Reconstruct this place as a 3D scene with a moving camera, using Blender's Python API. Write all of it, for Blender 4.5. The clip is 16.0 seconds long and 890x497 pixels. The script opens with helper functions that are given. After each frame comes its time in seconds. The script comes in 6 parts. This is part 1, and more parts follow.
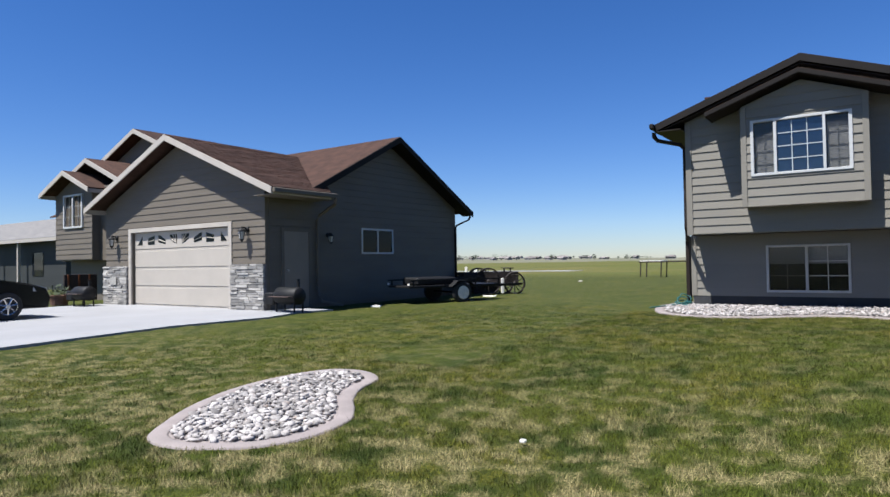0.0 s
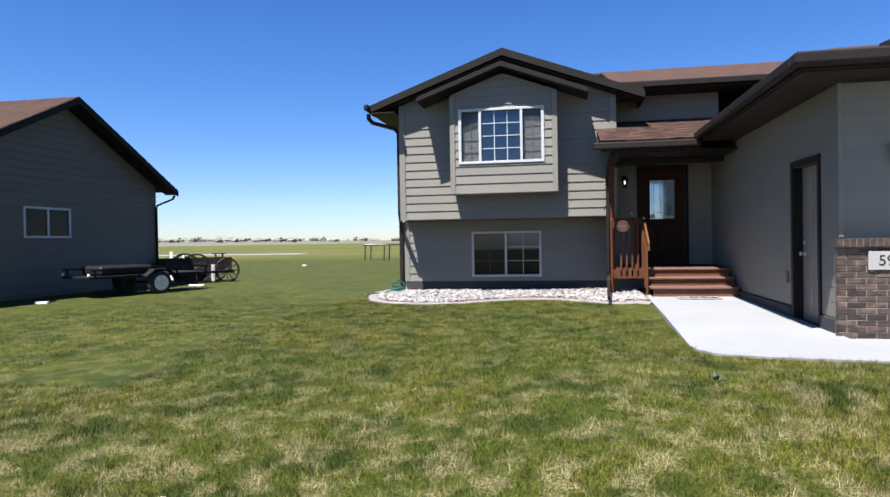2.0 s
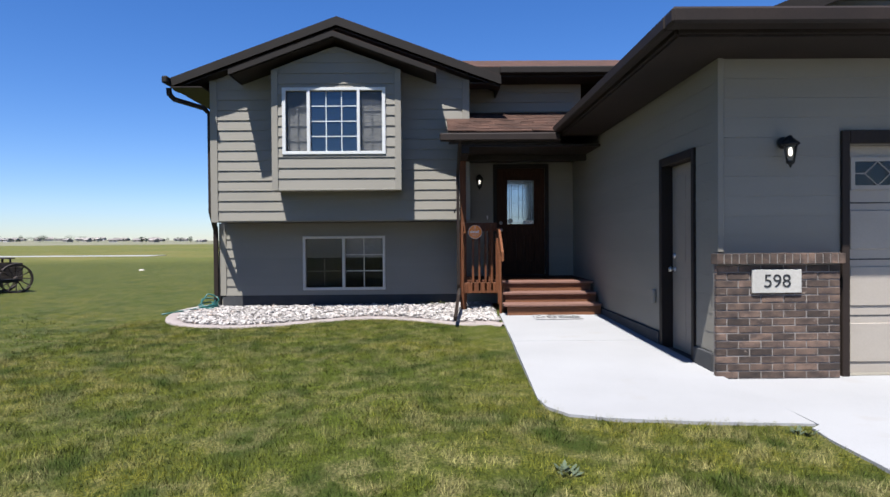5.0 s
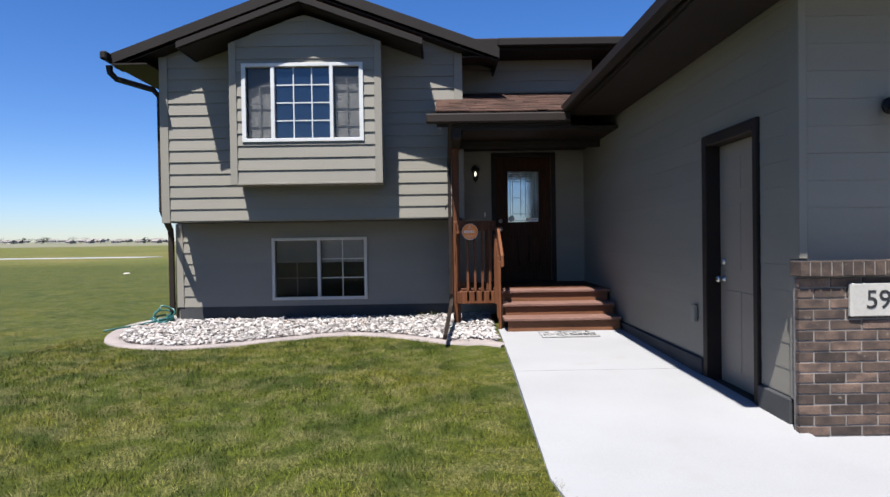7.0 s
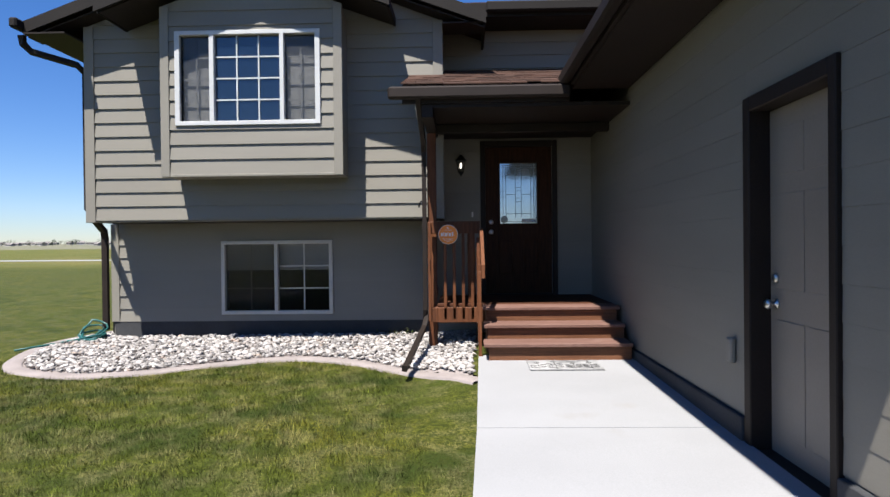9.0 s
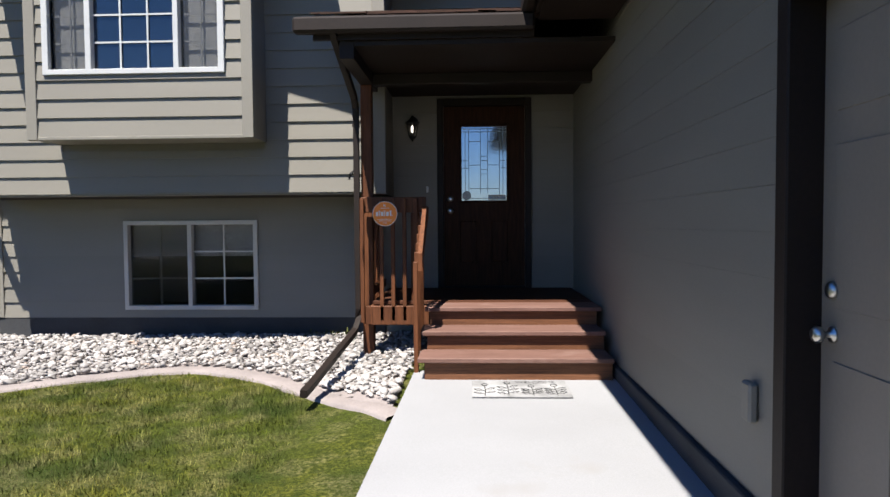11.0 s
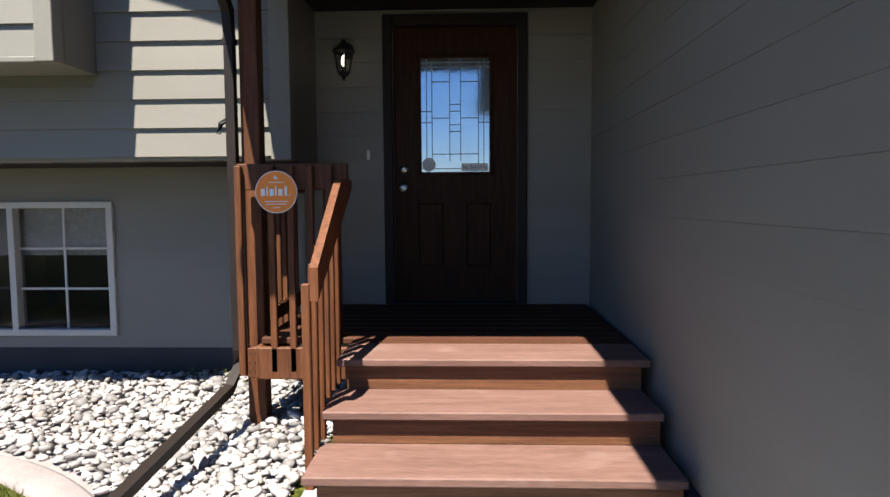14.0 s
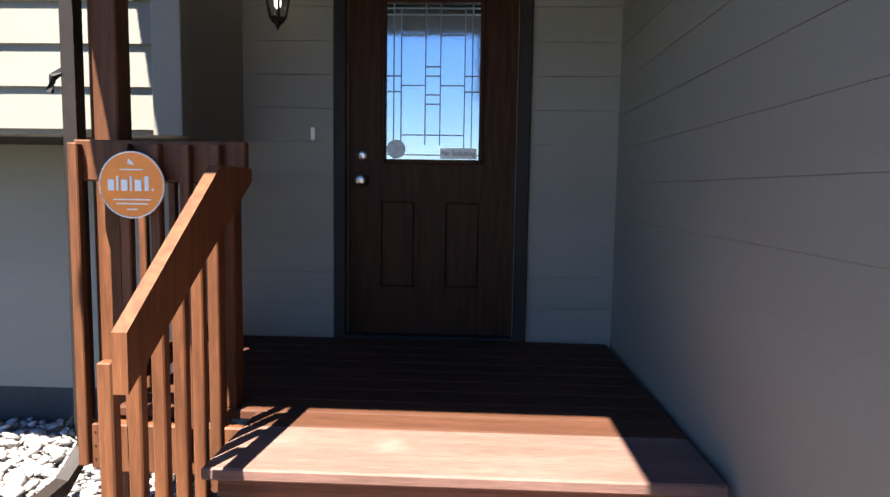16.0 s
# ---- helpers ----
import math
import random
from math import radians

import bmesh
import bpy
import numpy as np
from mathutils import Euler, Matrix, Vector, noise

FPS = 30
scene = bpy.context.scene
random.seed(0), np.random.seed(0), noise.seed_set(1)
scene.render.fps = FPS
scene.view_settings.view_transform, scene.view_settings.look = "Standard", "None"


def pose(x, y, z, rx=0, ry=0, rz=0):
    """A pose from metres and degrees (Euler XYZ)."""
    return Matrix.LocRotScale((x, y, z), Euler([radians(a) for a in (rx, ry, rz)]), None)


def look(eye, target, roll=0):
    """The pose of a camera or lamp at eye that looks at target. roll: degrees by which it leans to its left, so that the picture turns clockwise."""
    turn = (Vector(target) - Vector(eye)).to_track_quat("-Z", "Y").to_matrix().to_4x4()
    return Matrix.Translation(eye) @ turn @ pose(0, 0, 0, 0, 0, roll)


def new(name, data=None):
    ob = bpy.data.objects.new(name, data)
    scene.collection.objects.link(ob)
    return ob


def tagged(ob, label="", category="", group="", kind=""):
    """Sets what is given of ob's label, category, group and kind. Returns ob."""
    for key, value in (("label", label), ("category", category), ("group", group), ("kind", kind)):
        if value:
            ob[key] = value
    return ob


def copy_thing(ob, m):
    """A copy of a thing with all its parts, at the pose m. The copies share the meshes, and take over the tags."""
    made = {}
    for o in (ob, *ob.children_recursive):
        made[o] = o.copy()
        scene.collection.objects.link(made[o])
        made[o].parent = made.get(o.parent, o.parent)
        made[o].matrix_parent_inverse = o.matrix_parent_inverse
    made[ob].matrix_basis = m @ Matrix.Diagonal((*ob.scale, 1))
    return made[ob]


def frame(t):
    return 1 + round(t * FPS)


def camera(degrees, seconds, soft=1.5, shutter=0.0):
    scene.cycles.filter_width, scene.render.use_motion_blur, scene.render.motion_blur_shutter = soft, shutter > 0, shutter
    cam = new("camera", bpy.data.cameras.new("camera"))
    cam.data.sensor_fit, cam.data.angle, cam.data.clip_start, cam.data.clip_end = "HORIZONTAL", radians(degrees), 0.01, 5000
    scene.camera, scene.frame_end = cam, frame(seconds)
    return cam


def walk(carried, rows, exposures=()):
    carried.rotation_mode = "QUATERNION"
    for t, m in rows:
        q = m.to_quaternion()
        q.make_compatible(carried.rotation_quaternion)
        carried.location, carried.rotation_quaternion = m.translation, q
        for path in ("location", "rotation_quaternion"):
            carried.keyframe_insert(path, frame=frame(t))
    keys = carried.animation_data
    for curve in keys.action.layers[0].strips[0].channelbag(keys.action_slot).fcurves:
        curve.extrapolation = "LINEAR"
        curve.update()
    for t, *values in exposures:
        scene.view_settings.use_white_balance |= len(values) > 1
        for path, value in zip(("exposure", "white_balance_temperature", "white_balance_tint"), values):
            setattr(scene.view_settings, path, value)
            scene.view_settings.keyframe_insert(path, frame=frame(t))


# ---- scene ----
cam = camera(69.9, 16.0)
ROWS = [
    (0.0, 2.227, 1.377, 1.095, 34.28, 1.26, -0.96),
    (0.5, 2.181, 1.610, 1.111, 26.20, 0.88, -0.71),
    (1.0, 2.180, 1.902, 1.116, 18.46, 0.22, -1.93),
    (1.5, 2.193, 2.202, 1.134, 13.63, -0.32, -0.68),
    (2.0, 2.197, 2.484, 1.169, 10.38, -0.74, -0.97),
    (2.5, 2.201, 2.760, 1.208, 6.38, -0.40, -1.40),
    (3.0, 2.239, 3.068, 1.234, 2.64, 0.05, -1.44),
    (3.5, 2.354, 3.437, 1.235, 1.29, 0.03, -0.32),
    (4.0, 2.535, 3.846, 1.222, -0.13, -0.21, -0.80),
    (6.5, 2.890, 5.843, 1.298, -0.79, -0.99, -0.35),
    (7.0, 2.965, 6.260, 1.287, -0.34, -0.83, -0.89),
    (7.5, 3.104, 6.685, 1.300, 1.29, -0.44, -0.91),
    (8.0, 3.277, 7.107, 1.323, 1.90, -0.16, -1.53),
    (8.5, 3.403, 7.497, 1.307, 1.73, -0.12, -0.80),
    (9.0, 3.553, 7.911, 1.286, 1.66, -0.46, -0.62),
    (11.5, 4.270, 9.898, 1.305, 2.70, -2.90, -0.62),
    (12.0, 4.336, 10.296, 1.323, 3.24, -3.53, -1.06),
    (12.5, 4.374, 10.698, 1.331, 3.46, -3.67, -0.15),
    (13.0, 4.384, 11.109, 1.328, 4.58, -3.59, -0.27),
    (13.5, 4.385, 11.522, 1.326, 3.24, -3.32, -1.00),
    (14.0, 4.399, 11.927, 1.329, 2.03, -4.17, -0.36),
    (14.5, 4.435, 12.303, 1.333, 1.44, -4.99, 1.41),
    (15.0, 4.487, 12.637, 1.339, 0.95, -5.44, 0.93),
    (15.5, 4.531, 12.928, 1.353, 1.23, -6.16, 1.53),
    (16.0, 4.536, 13.187, 1.385, 2.52, -5.20, 0.87),
]
walk(cam, [(t, pose(x, y, z, 90 + pitch, -roll, yaw)) for t, x, y, z, yaw, pitch, roll in ROWS],
     exposures=[(0.0, 1.06, 6450, 8), (1.0, 1.25, 6500, 8), (2.0, 1.44, 6550, 8), (3.0, 1.42, 6550, 8), (4.0, 1.36, 6550, 8), (7.0, 1.3, 6650, 8), (9.0, 1.32, 6750, 8),
                (12.5, 1.48, 6950, 8), (14.0, 1.75, 7000, 7), (15.0, 2.12, 7000, 7), (15.5, 2.42, 7000, 7), (16.0, 2.7, 7000, 7)])

# ---- world and sun ----
SUN_WAY = Vector((0.44, 1.0, -2.16)).normalized()
world = bpy.data.worlds.new("sky")
scene.world = world
world.use_nodes = True
wn = world.node_tree.nodes
wl = world.node_tree.links
sky = wn.new("ShaderNodeTexSky")
sky.sky_type = "NISHITA"
sky.sun_disc = False
sky.sun_elevation = math.asin(-SUN_WAY.z)
sky.sun_rotation = math.atan2(-SUN_WAY.x, -SUN_WAY.y)
sky.altitude = 1300
sky.air_density = 1.12
sky.dust_density = 0.3
sky.ozone_density = 2.2
deep = wn.new("ShaderNodeHueSaturation")
deep.inputs["Saturation"].default_value = 1.28
wl.new(sky.outputs["Color"], deep.inputs["Color"])
tint = wn.new("ShaderNodeMix")
tint.data_type, tint.blend_type = "RGBA", "MULTIPLY"
tint.inputs["Factor"].default_value = 1.0
tint.inputs["B"].default_value = (0.875, 0.975, 1.35, 1)
wl.new(deep.outputs["Color"], tint.inputs["A"])
wl.new(tint.outputs["Result"], wn["Background"].inputs["Color"])
wn["Background"].inputs["Strength"].default_value = 0.047
sun = new("sun", bpy.data.lights.new("sun", "SUN"))
sun.data.energy = 5.0
sun.data.angle = radians(0.55)
sun.data.color = (1.0, 0.98, 0.98)
sun.matrix_world = look(-40 * SUN_WAY, (0, 0, 0))


# ---- materials ----
def material(name, a, b=None, rough=0.8, scale=3.0, stretch=(1, 1, 1), fine=40.0, fine_amount=0.25, bump=0.2, bump_size=0.004,
             metal=0.0, piece=0.0, stain=None, gloss=0.5, contrast=(0.35, 0.65)):
    """Two colours mixed by broad noise, fine grain over it, relief, and a little random tone for each piece."""
    m = bpy.data.materials.new(name)
    m.use_nodes = True
    n, l = m.node_tree.nodes, m.node_tree.links
    p = n["Principled BSDF"]
    p.inputs["Roughness"].default_value = rough
    p.inputs["Metallic"].default_value = metal
    p.inputs["Specular IOR Level"].default_value = gloss
    geo = n.new("ShaderNodeNewGeometry")
    mp = n.new("ShaderNodeMapping")
    mp.inputs["Scale"].default_value = stretch
    l.new(geo.outputs["Position"], mp.inputs["Vector"])
    info = n.new("ShaderNodeObjectInfo")
    broad = n.new("ShaderNodeTexNoise")
    broad.inputs["Scale"].default_value = scale
    broad.inputs["Detail"].default_value = 5
    l.new(mp.outputs["Vector"], broad.inputs["Vector"])
    ramp = n.new("ShaderNodeMapRange")
    ramp.inputs["From Min"].default_value, ramp.inputs["From Max"].default_value = contrast
    l.new(broad.outputs["Fac"], ramp.inputs["Value"])
    mix = n.new("ShaderNodeMix")
    mix.data_type = "RGBA"
    b = b or tuple(0.8 * c for c in a)
    mix.inputs["A"].default_value = (*a, 1)
    mix.inputs["B"].default_value = (*b, 1)
    l.new(ramp.outputs["Result"], mix.inputs["Factor"])
    grain = n.new("ShaderNodeTexNoise")
    grain.inputs["Scale"].default_value = fine
    grain.inputs["Detail"].default_value = 4
    l.new(mp.outputs["Vector"], grain.inputs["Vector"])
    val = n.new("ShaderNodeMapRange")
    val.inputs["From Min"].default_value, val.inputs["From Max"].default_value = 0.25, 0.75
    val.inputs["To Min"].default_value, val.inputs["To Max"].default_value = 1 - fine_amount, 1 + fine_amount
    l.new(grain.outputs["Fac"], val.inputs["Value"])
    tone = n.new("ShaderNodeMapRange")
    tone.inputs["To Min"].default_value, tone.inputs["To Max"].default_value = 1 - piece, 1 + piece
    l.new(info.outputs["Random"], tone.inputs["Value"])
    times = n.new("ShaderNodeMath")
    times.operation = "MULTIPLY"
    l.new(val.outputs["Result"], times.inputs[0])
    l.new(tone.outputs["Result"], times.inputs[1])
    hsv = n.new("ShaderNodeHueSaturation")
    l.new(mix.outputs["Result"], hsv.inputs["Color"])
    l.new(times.outputs["Value"], hsv.inputs["Value"])
    out = hsv.outputs["Color"]
    if stain:
        spot = n.new("ShaderNodeTexNoise")
        spot.inputs["Scale"].default_value = stain[1]
        spot.inputs["Detail"].default_value = 6
        l.new(geo.outputs["Position"], spot.inputs["Vector"])
        cut = n.new("ShaderNodeMapRange")
        cut.inputs["From Min"].default_value, cut.inputs["From Max"].default_value = stain[2], stain[2] + 0.14
        l.new(spot.outputs["Fac"], cut.inputs["Value"])
        over = n.new("ShaderNodeMix")
        over.data_type = "RGBA"
        l.new(cut.outputs["Result"], over.inputs["Factor"])
        l.new(out, over.inputs["A"])
        over.inputs["B"].default_value = (*stain[0], 1)
        out = over.outputs["Result"]
    l.new(out, p.inputs["Base Color"])
    if bump:
        bp = n.new("ShaderNodeBump")
        bp.inputs["Strength"].default_value = bump
        bp.inputs["Distance"].default_value = min(bump_size, 0.2 / (fine * max(stretch)))
        l.new(grain.outputs["Fac"], bp.inputs["Height"])
        l.new(bp.outputs["Normal"], p.inputs["Normal"])
    return m


def glass(name, tint, rough=0.02, see=0.15, ior=1.55):
    """A pane: mostly a mirror-smooth dark coat with a share of plain transparency."""
    m = bpy.data.materials.new(name)
    m.use_nodes = True
    n, l = m.node_tree.nodes, m.node_tree.links
    p = n["Principled BSDF"]
    p.inputs["Base Color"].default_value = (*tint, 1)
    p.inputs["Roughness"].default_value = rough
    p.inputs["IOR"].default_value = ior
    clear = n.new("ShaderNodeBsdfTransparent")
    mix = n.new("ShaderNodeMixShader")
    mix.inputs[0].default_value = see
    l.new(p.outputs[0], mix.inputs[1])
    l.new(clear.outputs[0], mix.inputs[2])
    l.new(mix.outputs[0], n["Material Output"].inputs["Surface"])
    return m


def glow(name, colour, strength):
    m = bpy.data.materials.new(name)
    m.use_nodes = True
    p = m.node_tree.nodes["Principled BSDF"]
    p.inputs["Base Color"].default_value = (*colour, 1)
    p.inputs["Emission Color"].default_value = (*colour, 1)
    p.inputs["Emission Strength"].default_value = strength
    return m


SIDING = material("siding paint", (0.172, 0.158, 0.129), (0.158, 0.145, 0.118), 0.62, 0.7, (1, 1, 4), 60, 0.05, 0.25, 0.003, piece=0.035)
CORNER = material("corner board paint", (0.184, 0.169, 0.138), (0.17, 0.156, 0.128), 0.6, 1.0, (1, 1, 1), 60, 0.05, 0.15, 0.002)
BROWN = material("dark brown trim", (0.018, 0.0122, 0.0095), (0.013, 0.009, 0.0072), 0.6, 2.0, (1, 1, 1), 50, 0.15, 0.15, 0.003, gloss=0.2)
FASCIA = material("grey brown fascia", (0.012, 0.0095, 0.0082), (0.009, 0.0072, 0.0062), 0.75, 2.0, (1, 1, 1), 50, 0.12, 0.1, 0.002, gloss=0.2)
FOUND = material("foundation concrete", (0.034, 0.035, 0.037), (0.022, 0.023, 0.024), 0.9, 2.5, (1, 1, 1), 70, 0.2, 0.4, 0.004)
CONCRETE = material("path concrete", (0.242, 0.241, 0.244), (0.218, 0.217, 0.219), 0.9, 0.8, (1, 1, 1), 120, 0.07, 0.25, 0.002, stain=((0.215, 0.205, 0.197), 1.7, 0.62))
EDGING = material("edging concrete", (0.235, 0.2, 0.186), (0.19, 0.162, 0.15), 0.9, 3.0, (1, 1, 1), 80, 0.15, 0.4, 0.004)
SHINGLE = material("brown shingles", (0.062, 0.034, 0.025), (0.039, 0.023, 0.0175), 0.95, 3.0, (1, 1, 1), 110, 0.35, 0.7, 0.006, piece=0.25, gloss=0.15)
GREYSHINGLE = material("grey shingles", (0.17, 0.16, 0.15), (0.12, 0.115, 0.11), 0.95, 3.0, (1, 1, 1), 90, 0.3, 0.6, 0.006)
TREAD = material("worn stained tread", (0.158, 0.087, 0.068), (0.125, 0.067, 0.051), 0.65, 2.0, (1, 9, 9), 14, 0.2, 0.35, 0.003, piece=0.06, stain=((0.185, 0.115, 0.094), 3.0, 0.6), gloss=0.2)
# decking under the porch roof: its shade is put into the base colour
SHADEDECK = material("dark stained decking", (0.072, 0.029, 0.0165), (0.053, 0.022, 0.0125), 0.65, 2.5, (1, 12, 12), 14, 0.18, 0.3, 0.003, piece=0.08, gloss=0.08)
RISER = material("stained riser", (0.15, 0.064, 0.031), (0.095, 0.04, 0.02), 0.6, 2.5, (1, 14, 30), 18, 0.3, 0.35, 0.003, piece=0.1, gloss=0.2)
POSTWOOD = material("stained rail wood", (0.125, 0.045, 0.018), (0.074, 0.026, 0.0108), 0.6, 3.0, (14, 14, 1), 18, 0.2, 0.35, 0.003, piece=0.14, gloss=0.2)
WHITE = material("white vinyl", (0.45, 0.45, 0.44), (0.41, 0.41, 0.4), 0.4, 3.0, (1, 1, 1), 60, 0.03, 0.05, 0.001)
GREYTRIM = material("pale window trim", (0.42, 0.4, 0.36), (0.38, 0.36, 0.33), 0.45, 3.0, (1, 1, 1), 60, 0.03, 0.05, 0.001)
GLASS = glass("window glass", (0.008, 0.01, 0.012), 0.015, 0.35)
BAYGLASS = glass("sky-reflecting bay glass", (0.006, 0.012, 0.024), 0.01, 0.2, 2.0)
BLACKGLASS = glass("dark window glass", (0.004, 0.005, 0.005), 0.03, 0.0, 1.22)
DIMGLASS = glass("insect screen over glass", (0.01, 0.011, 0.013), 0.06, 0.58)
LOWGLASS = glass("clear basement glass", (0.006, 0.008, 0.009), 0.02, 0.72)
SCREEN = glass("screened glass", (0.03, 0.032, 0.034), 0.25, 0.4)
DOORGLASS = material("bevelled door glass", (0.42, 0.45, 0.47), (0.39, 0.42, 0.44), 0.07, 6.0, (1, 1, 1), 30, 0.03, 0.1, 0.002, metal=0.9)
LEAD = material("lead came", (0.16, 0.17, 0.18), None, 0.35, 6.0, metal=0.8, bump=0.1)
BLIND = material("window blind", (0.5, 0.5, 0.48), (0.44, 0.44, 0.43), 0.8, 2.0, bump=0.05)
ROOM = material("room wall", (0.12, 0.115, 0.105), (0.1, 0.095, 0.09), 0.9, 1.0, bump=0.05)
DOORWOOD = material("dark stained door", (0.043, 0.017, 0.008), (0.025, 0.0098, 0.005), 0.5, 3.0, (14, 14, 1.2), 14, 0.25, 0.2, 0.002, gloss=0.08)
TAN = material("tan door paint", (0.2, 0.168, 0.135), (0.182, 0.153, 0.123), 0.5, 2.0, (1, 1, 1), 60, 0.04, 0.1, 0.002)
GDOOR = material("tan garage door", (0.27, 0.238, 0.2), (0.25, 0.22, 0.185), 0.5, 2.0, (1, 1, 1), 60, 0.04, 0.1, 0.002)
ALMOND = material("almond garage door", (0.385, 0.345, 0.295), (0.36, 0.325, 0.277), 0.5, 2.0, (1, 1, 1), 60, 0.04, 0.1, 0.002)
STEEL = material("satin nickel", (0.6, 0.58, 0.55), None, 0.28, 8.0, metal=1.0, bump=0.02, fine_amount=0.05)
BLACK = material("black metal", (0.007, 0.007, 0.0075), (0.01, 0.01, 0.01), 0.6, 4.0, metal=0.0, bump=0.1, gloss=0.25)
BRICK = material("brown brick", (0.088, 0.056, 0.04), (0.034, 0.022, 0.017), 0.9, 10.0, (1, 1, 1.5), 90, 0.35, 0.8, 0.006, piece=0.62, stain=((0.2, 0.158, 0.128), 18.0, 0.64))
MORTAR = material("mortar", (0.2, 0.178, 0.16), (0.12, 0.108, 0.098), 0.95, 6.0, (1, 1, 1), 120, 0.2, 0.5, 0.004)
LEDGE = material("ledge stone", (0.33, 0.31, 0.28), (0.19, 0.185, 0.175), 0.9, 3.0, (1, 1, 3), 60, 0.25, 0.6, 0.008, piece=0.45)
STONE = material("river rock", (0.375, 0.35, 0.33), (0.255, 0.23, 0.212), 0.8, 9.0, (1, 1, 1), 60, 0.2, 0.4, 0.004, piece=0.28, stain=((0.42, 0.31, 0.25), 8.0, 0.64))
SIGN = material("orange sign", (0.83, 0.23, 0.018), (0.8, 0.21, 0.014), 0.5, 4.0, bump=0.03, fine_amount=0.04)
PALE = material("pale print", (0.78, 0.74, 0.68), None, 0.5, 4.0, bump=0.02, fine_amount=0.03)
PLATE = material("stone plate", (0.34, 0.322, 0.288), (0.29, 0.277, 0.25), 0.8, 6.0, (1, 1, 1), 60, 0.08, 0.3, 0.003)
INK = material("black print", (0.012, 0.012, 0.012), None, 0.5, 4.0, bump=0.0)
MATTING = material("grey door mat", (0.3, 0.295, 0.29), (0.17, 0.167, 0.163), 0.95, 5.0, (1, 1, 1), 160, 0.2, 0.6, 0.004)
HOSE = material("green hose", (0.012, 0.085, 0.08), None, 0.4, 4.0, bump=0.05)
RUBBER = material("tyre rubber", (0.018, 0.018, 0.018), None, 0.85, 8.0, bump=0.3)
CARPAINT = material("dark car paint", (0.006, 0.008, 0.009), None, 0.15, 4.0, bump=0.0, gloss=0.35, fine_amount=0.03)
OLDWOOD = material("weathered wagon wood", (0.028, 0.019, 0.015), (0.015, 0.011, 0.01), 0.85, 5.0, (1, 1, 6), 30, 0.3, 0.5, 0.006)
RUST = material("rusty iron", (0.06, 0.032, 0.024), (0.03, 0.02, 0.017), 0.8, 9.0, (1, 1, 1), 50, 0.3, 0.4, 0.004)
DARKWALL = material("neighbour siding", (0.117, 0.098, 0.074), (0.103, 0.086, 0.065), 0.65, 0.8, (1, 1, 4), 50, 0.05, 0.2, 0.003, piece=0.04)
NTRIM = material("pale fascia", (0.4, 0.36, 0.31), (0.36, 0.325, 0.28), 0.5, 2.0, (1, 1, 1), 60, 0.04, 0.1, 0.002)
# third house siding, with the shade on its walls painted into the colour
SHADEWALL = material("dark green siding", (0.022, 0.025, 0.023), (0.018, 0.02, 0.019), 0.7, 0.8, (1, 1, 4), 50, 0.08, 0.2, 0.003)
LAMPGLASS = glass("lantern glass", (0.06, 0.06, 0.055), 0.1, 0.72)
BULB = glow("lit bulb", (1.0, 0.93, 0.82), 1.1)
LAMPOFF = material("lamp glass", (0.4, 0.4, 0.38), None, 0.2, 5.0, bump=0.02)
CHROME = material("wheel alloy", (0.55, 0.55, 0.55), None, 0.25, 5.0, metal=0.9, bump=0.02, fine_amount=0.05)
HAZEFIELD = material("dry far fields", (0.145, 0.132, 0.085), (0.09, 0.095, 0.052), 0.95, 0.02, (1, 4, 1), 0.3, 0.3, bump=0.0)
LEAF = material("dark leaves", (0.035, 0.05, 0.028), (0.06, 0.08, 0.04), 0.8, 2.0, bump=0.2)
FARWALL = material("far house wall", (0.3, 0.29, 0.28), (0.17, 0.16, 0.15), 0.8, 0.02, bump=0.0, piece=0.5)
FARROOF = material("far house roof", (0.12, 0.11, 0.105), (0.16, 0.14, 0.13), 0.9, 0.02, bump=0.0, piece=0.4)


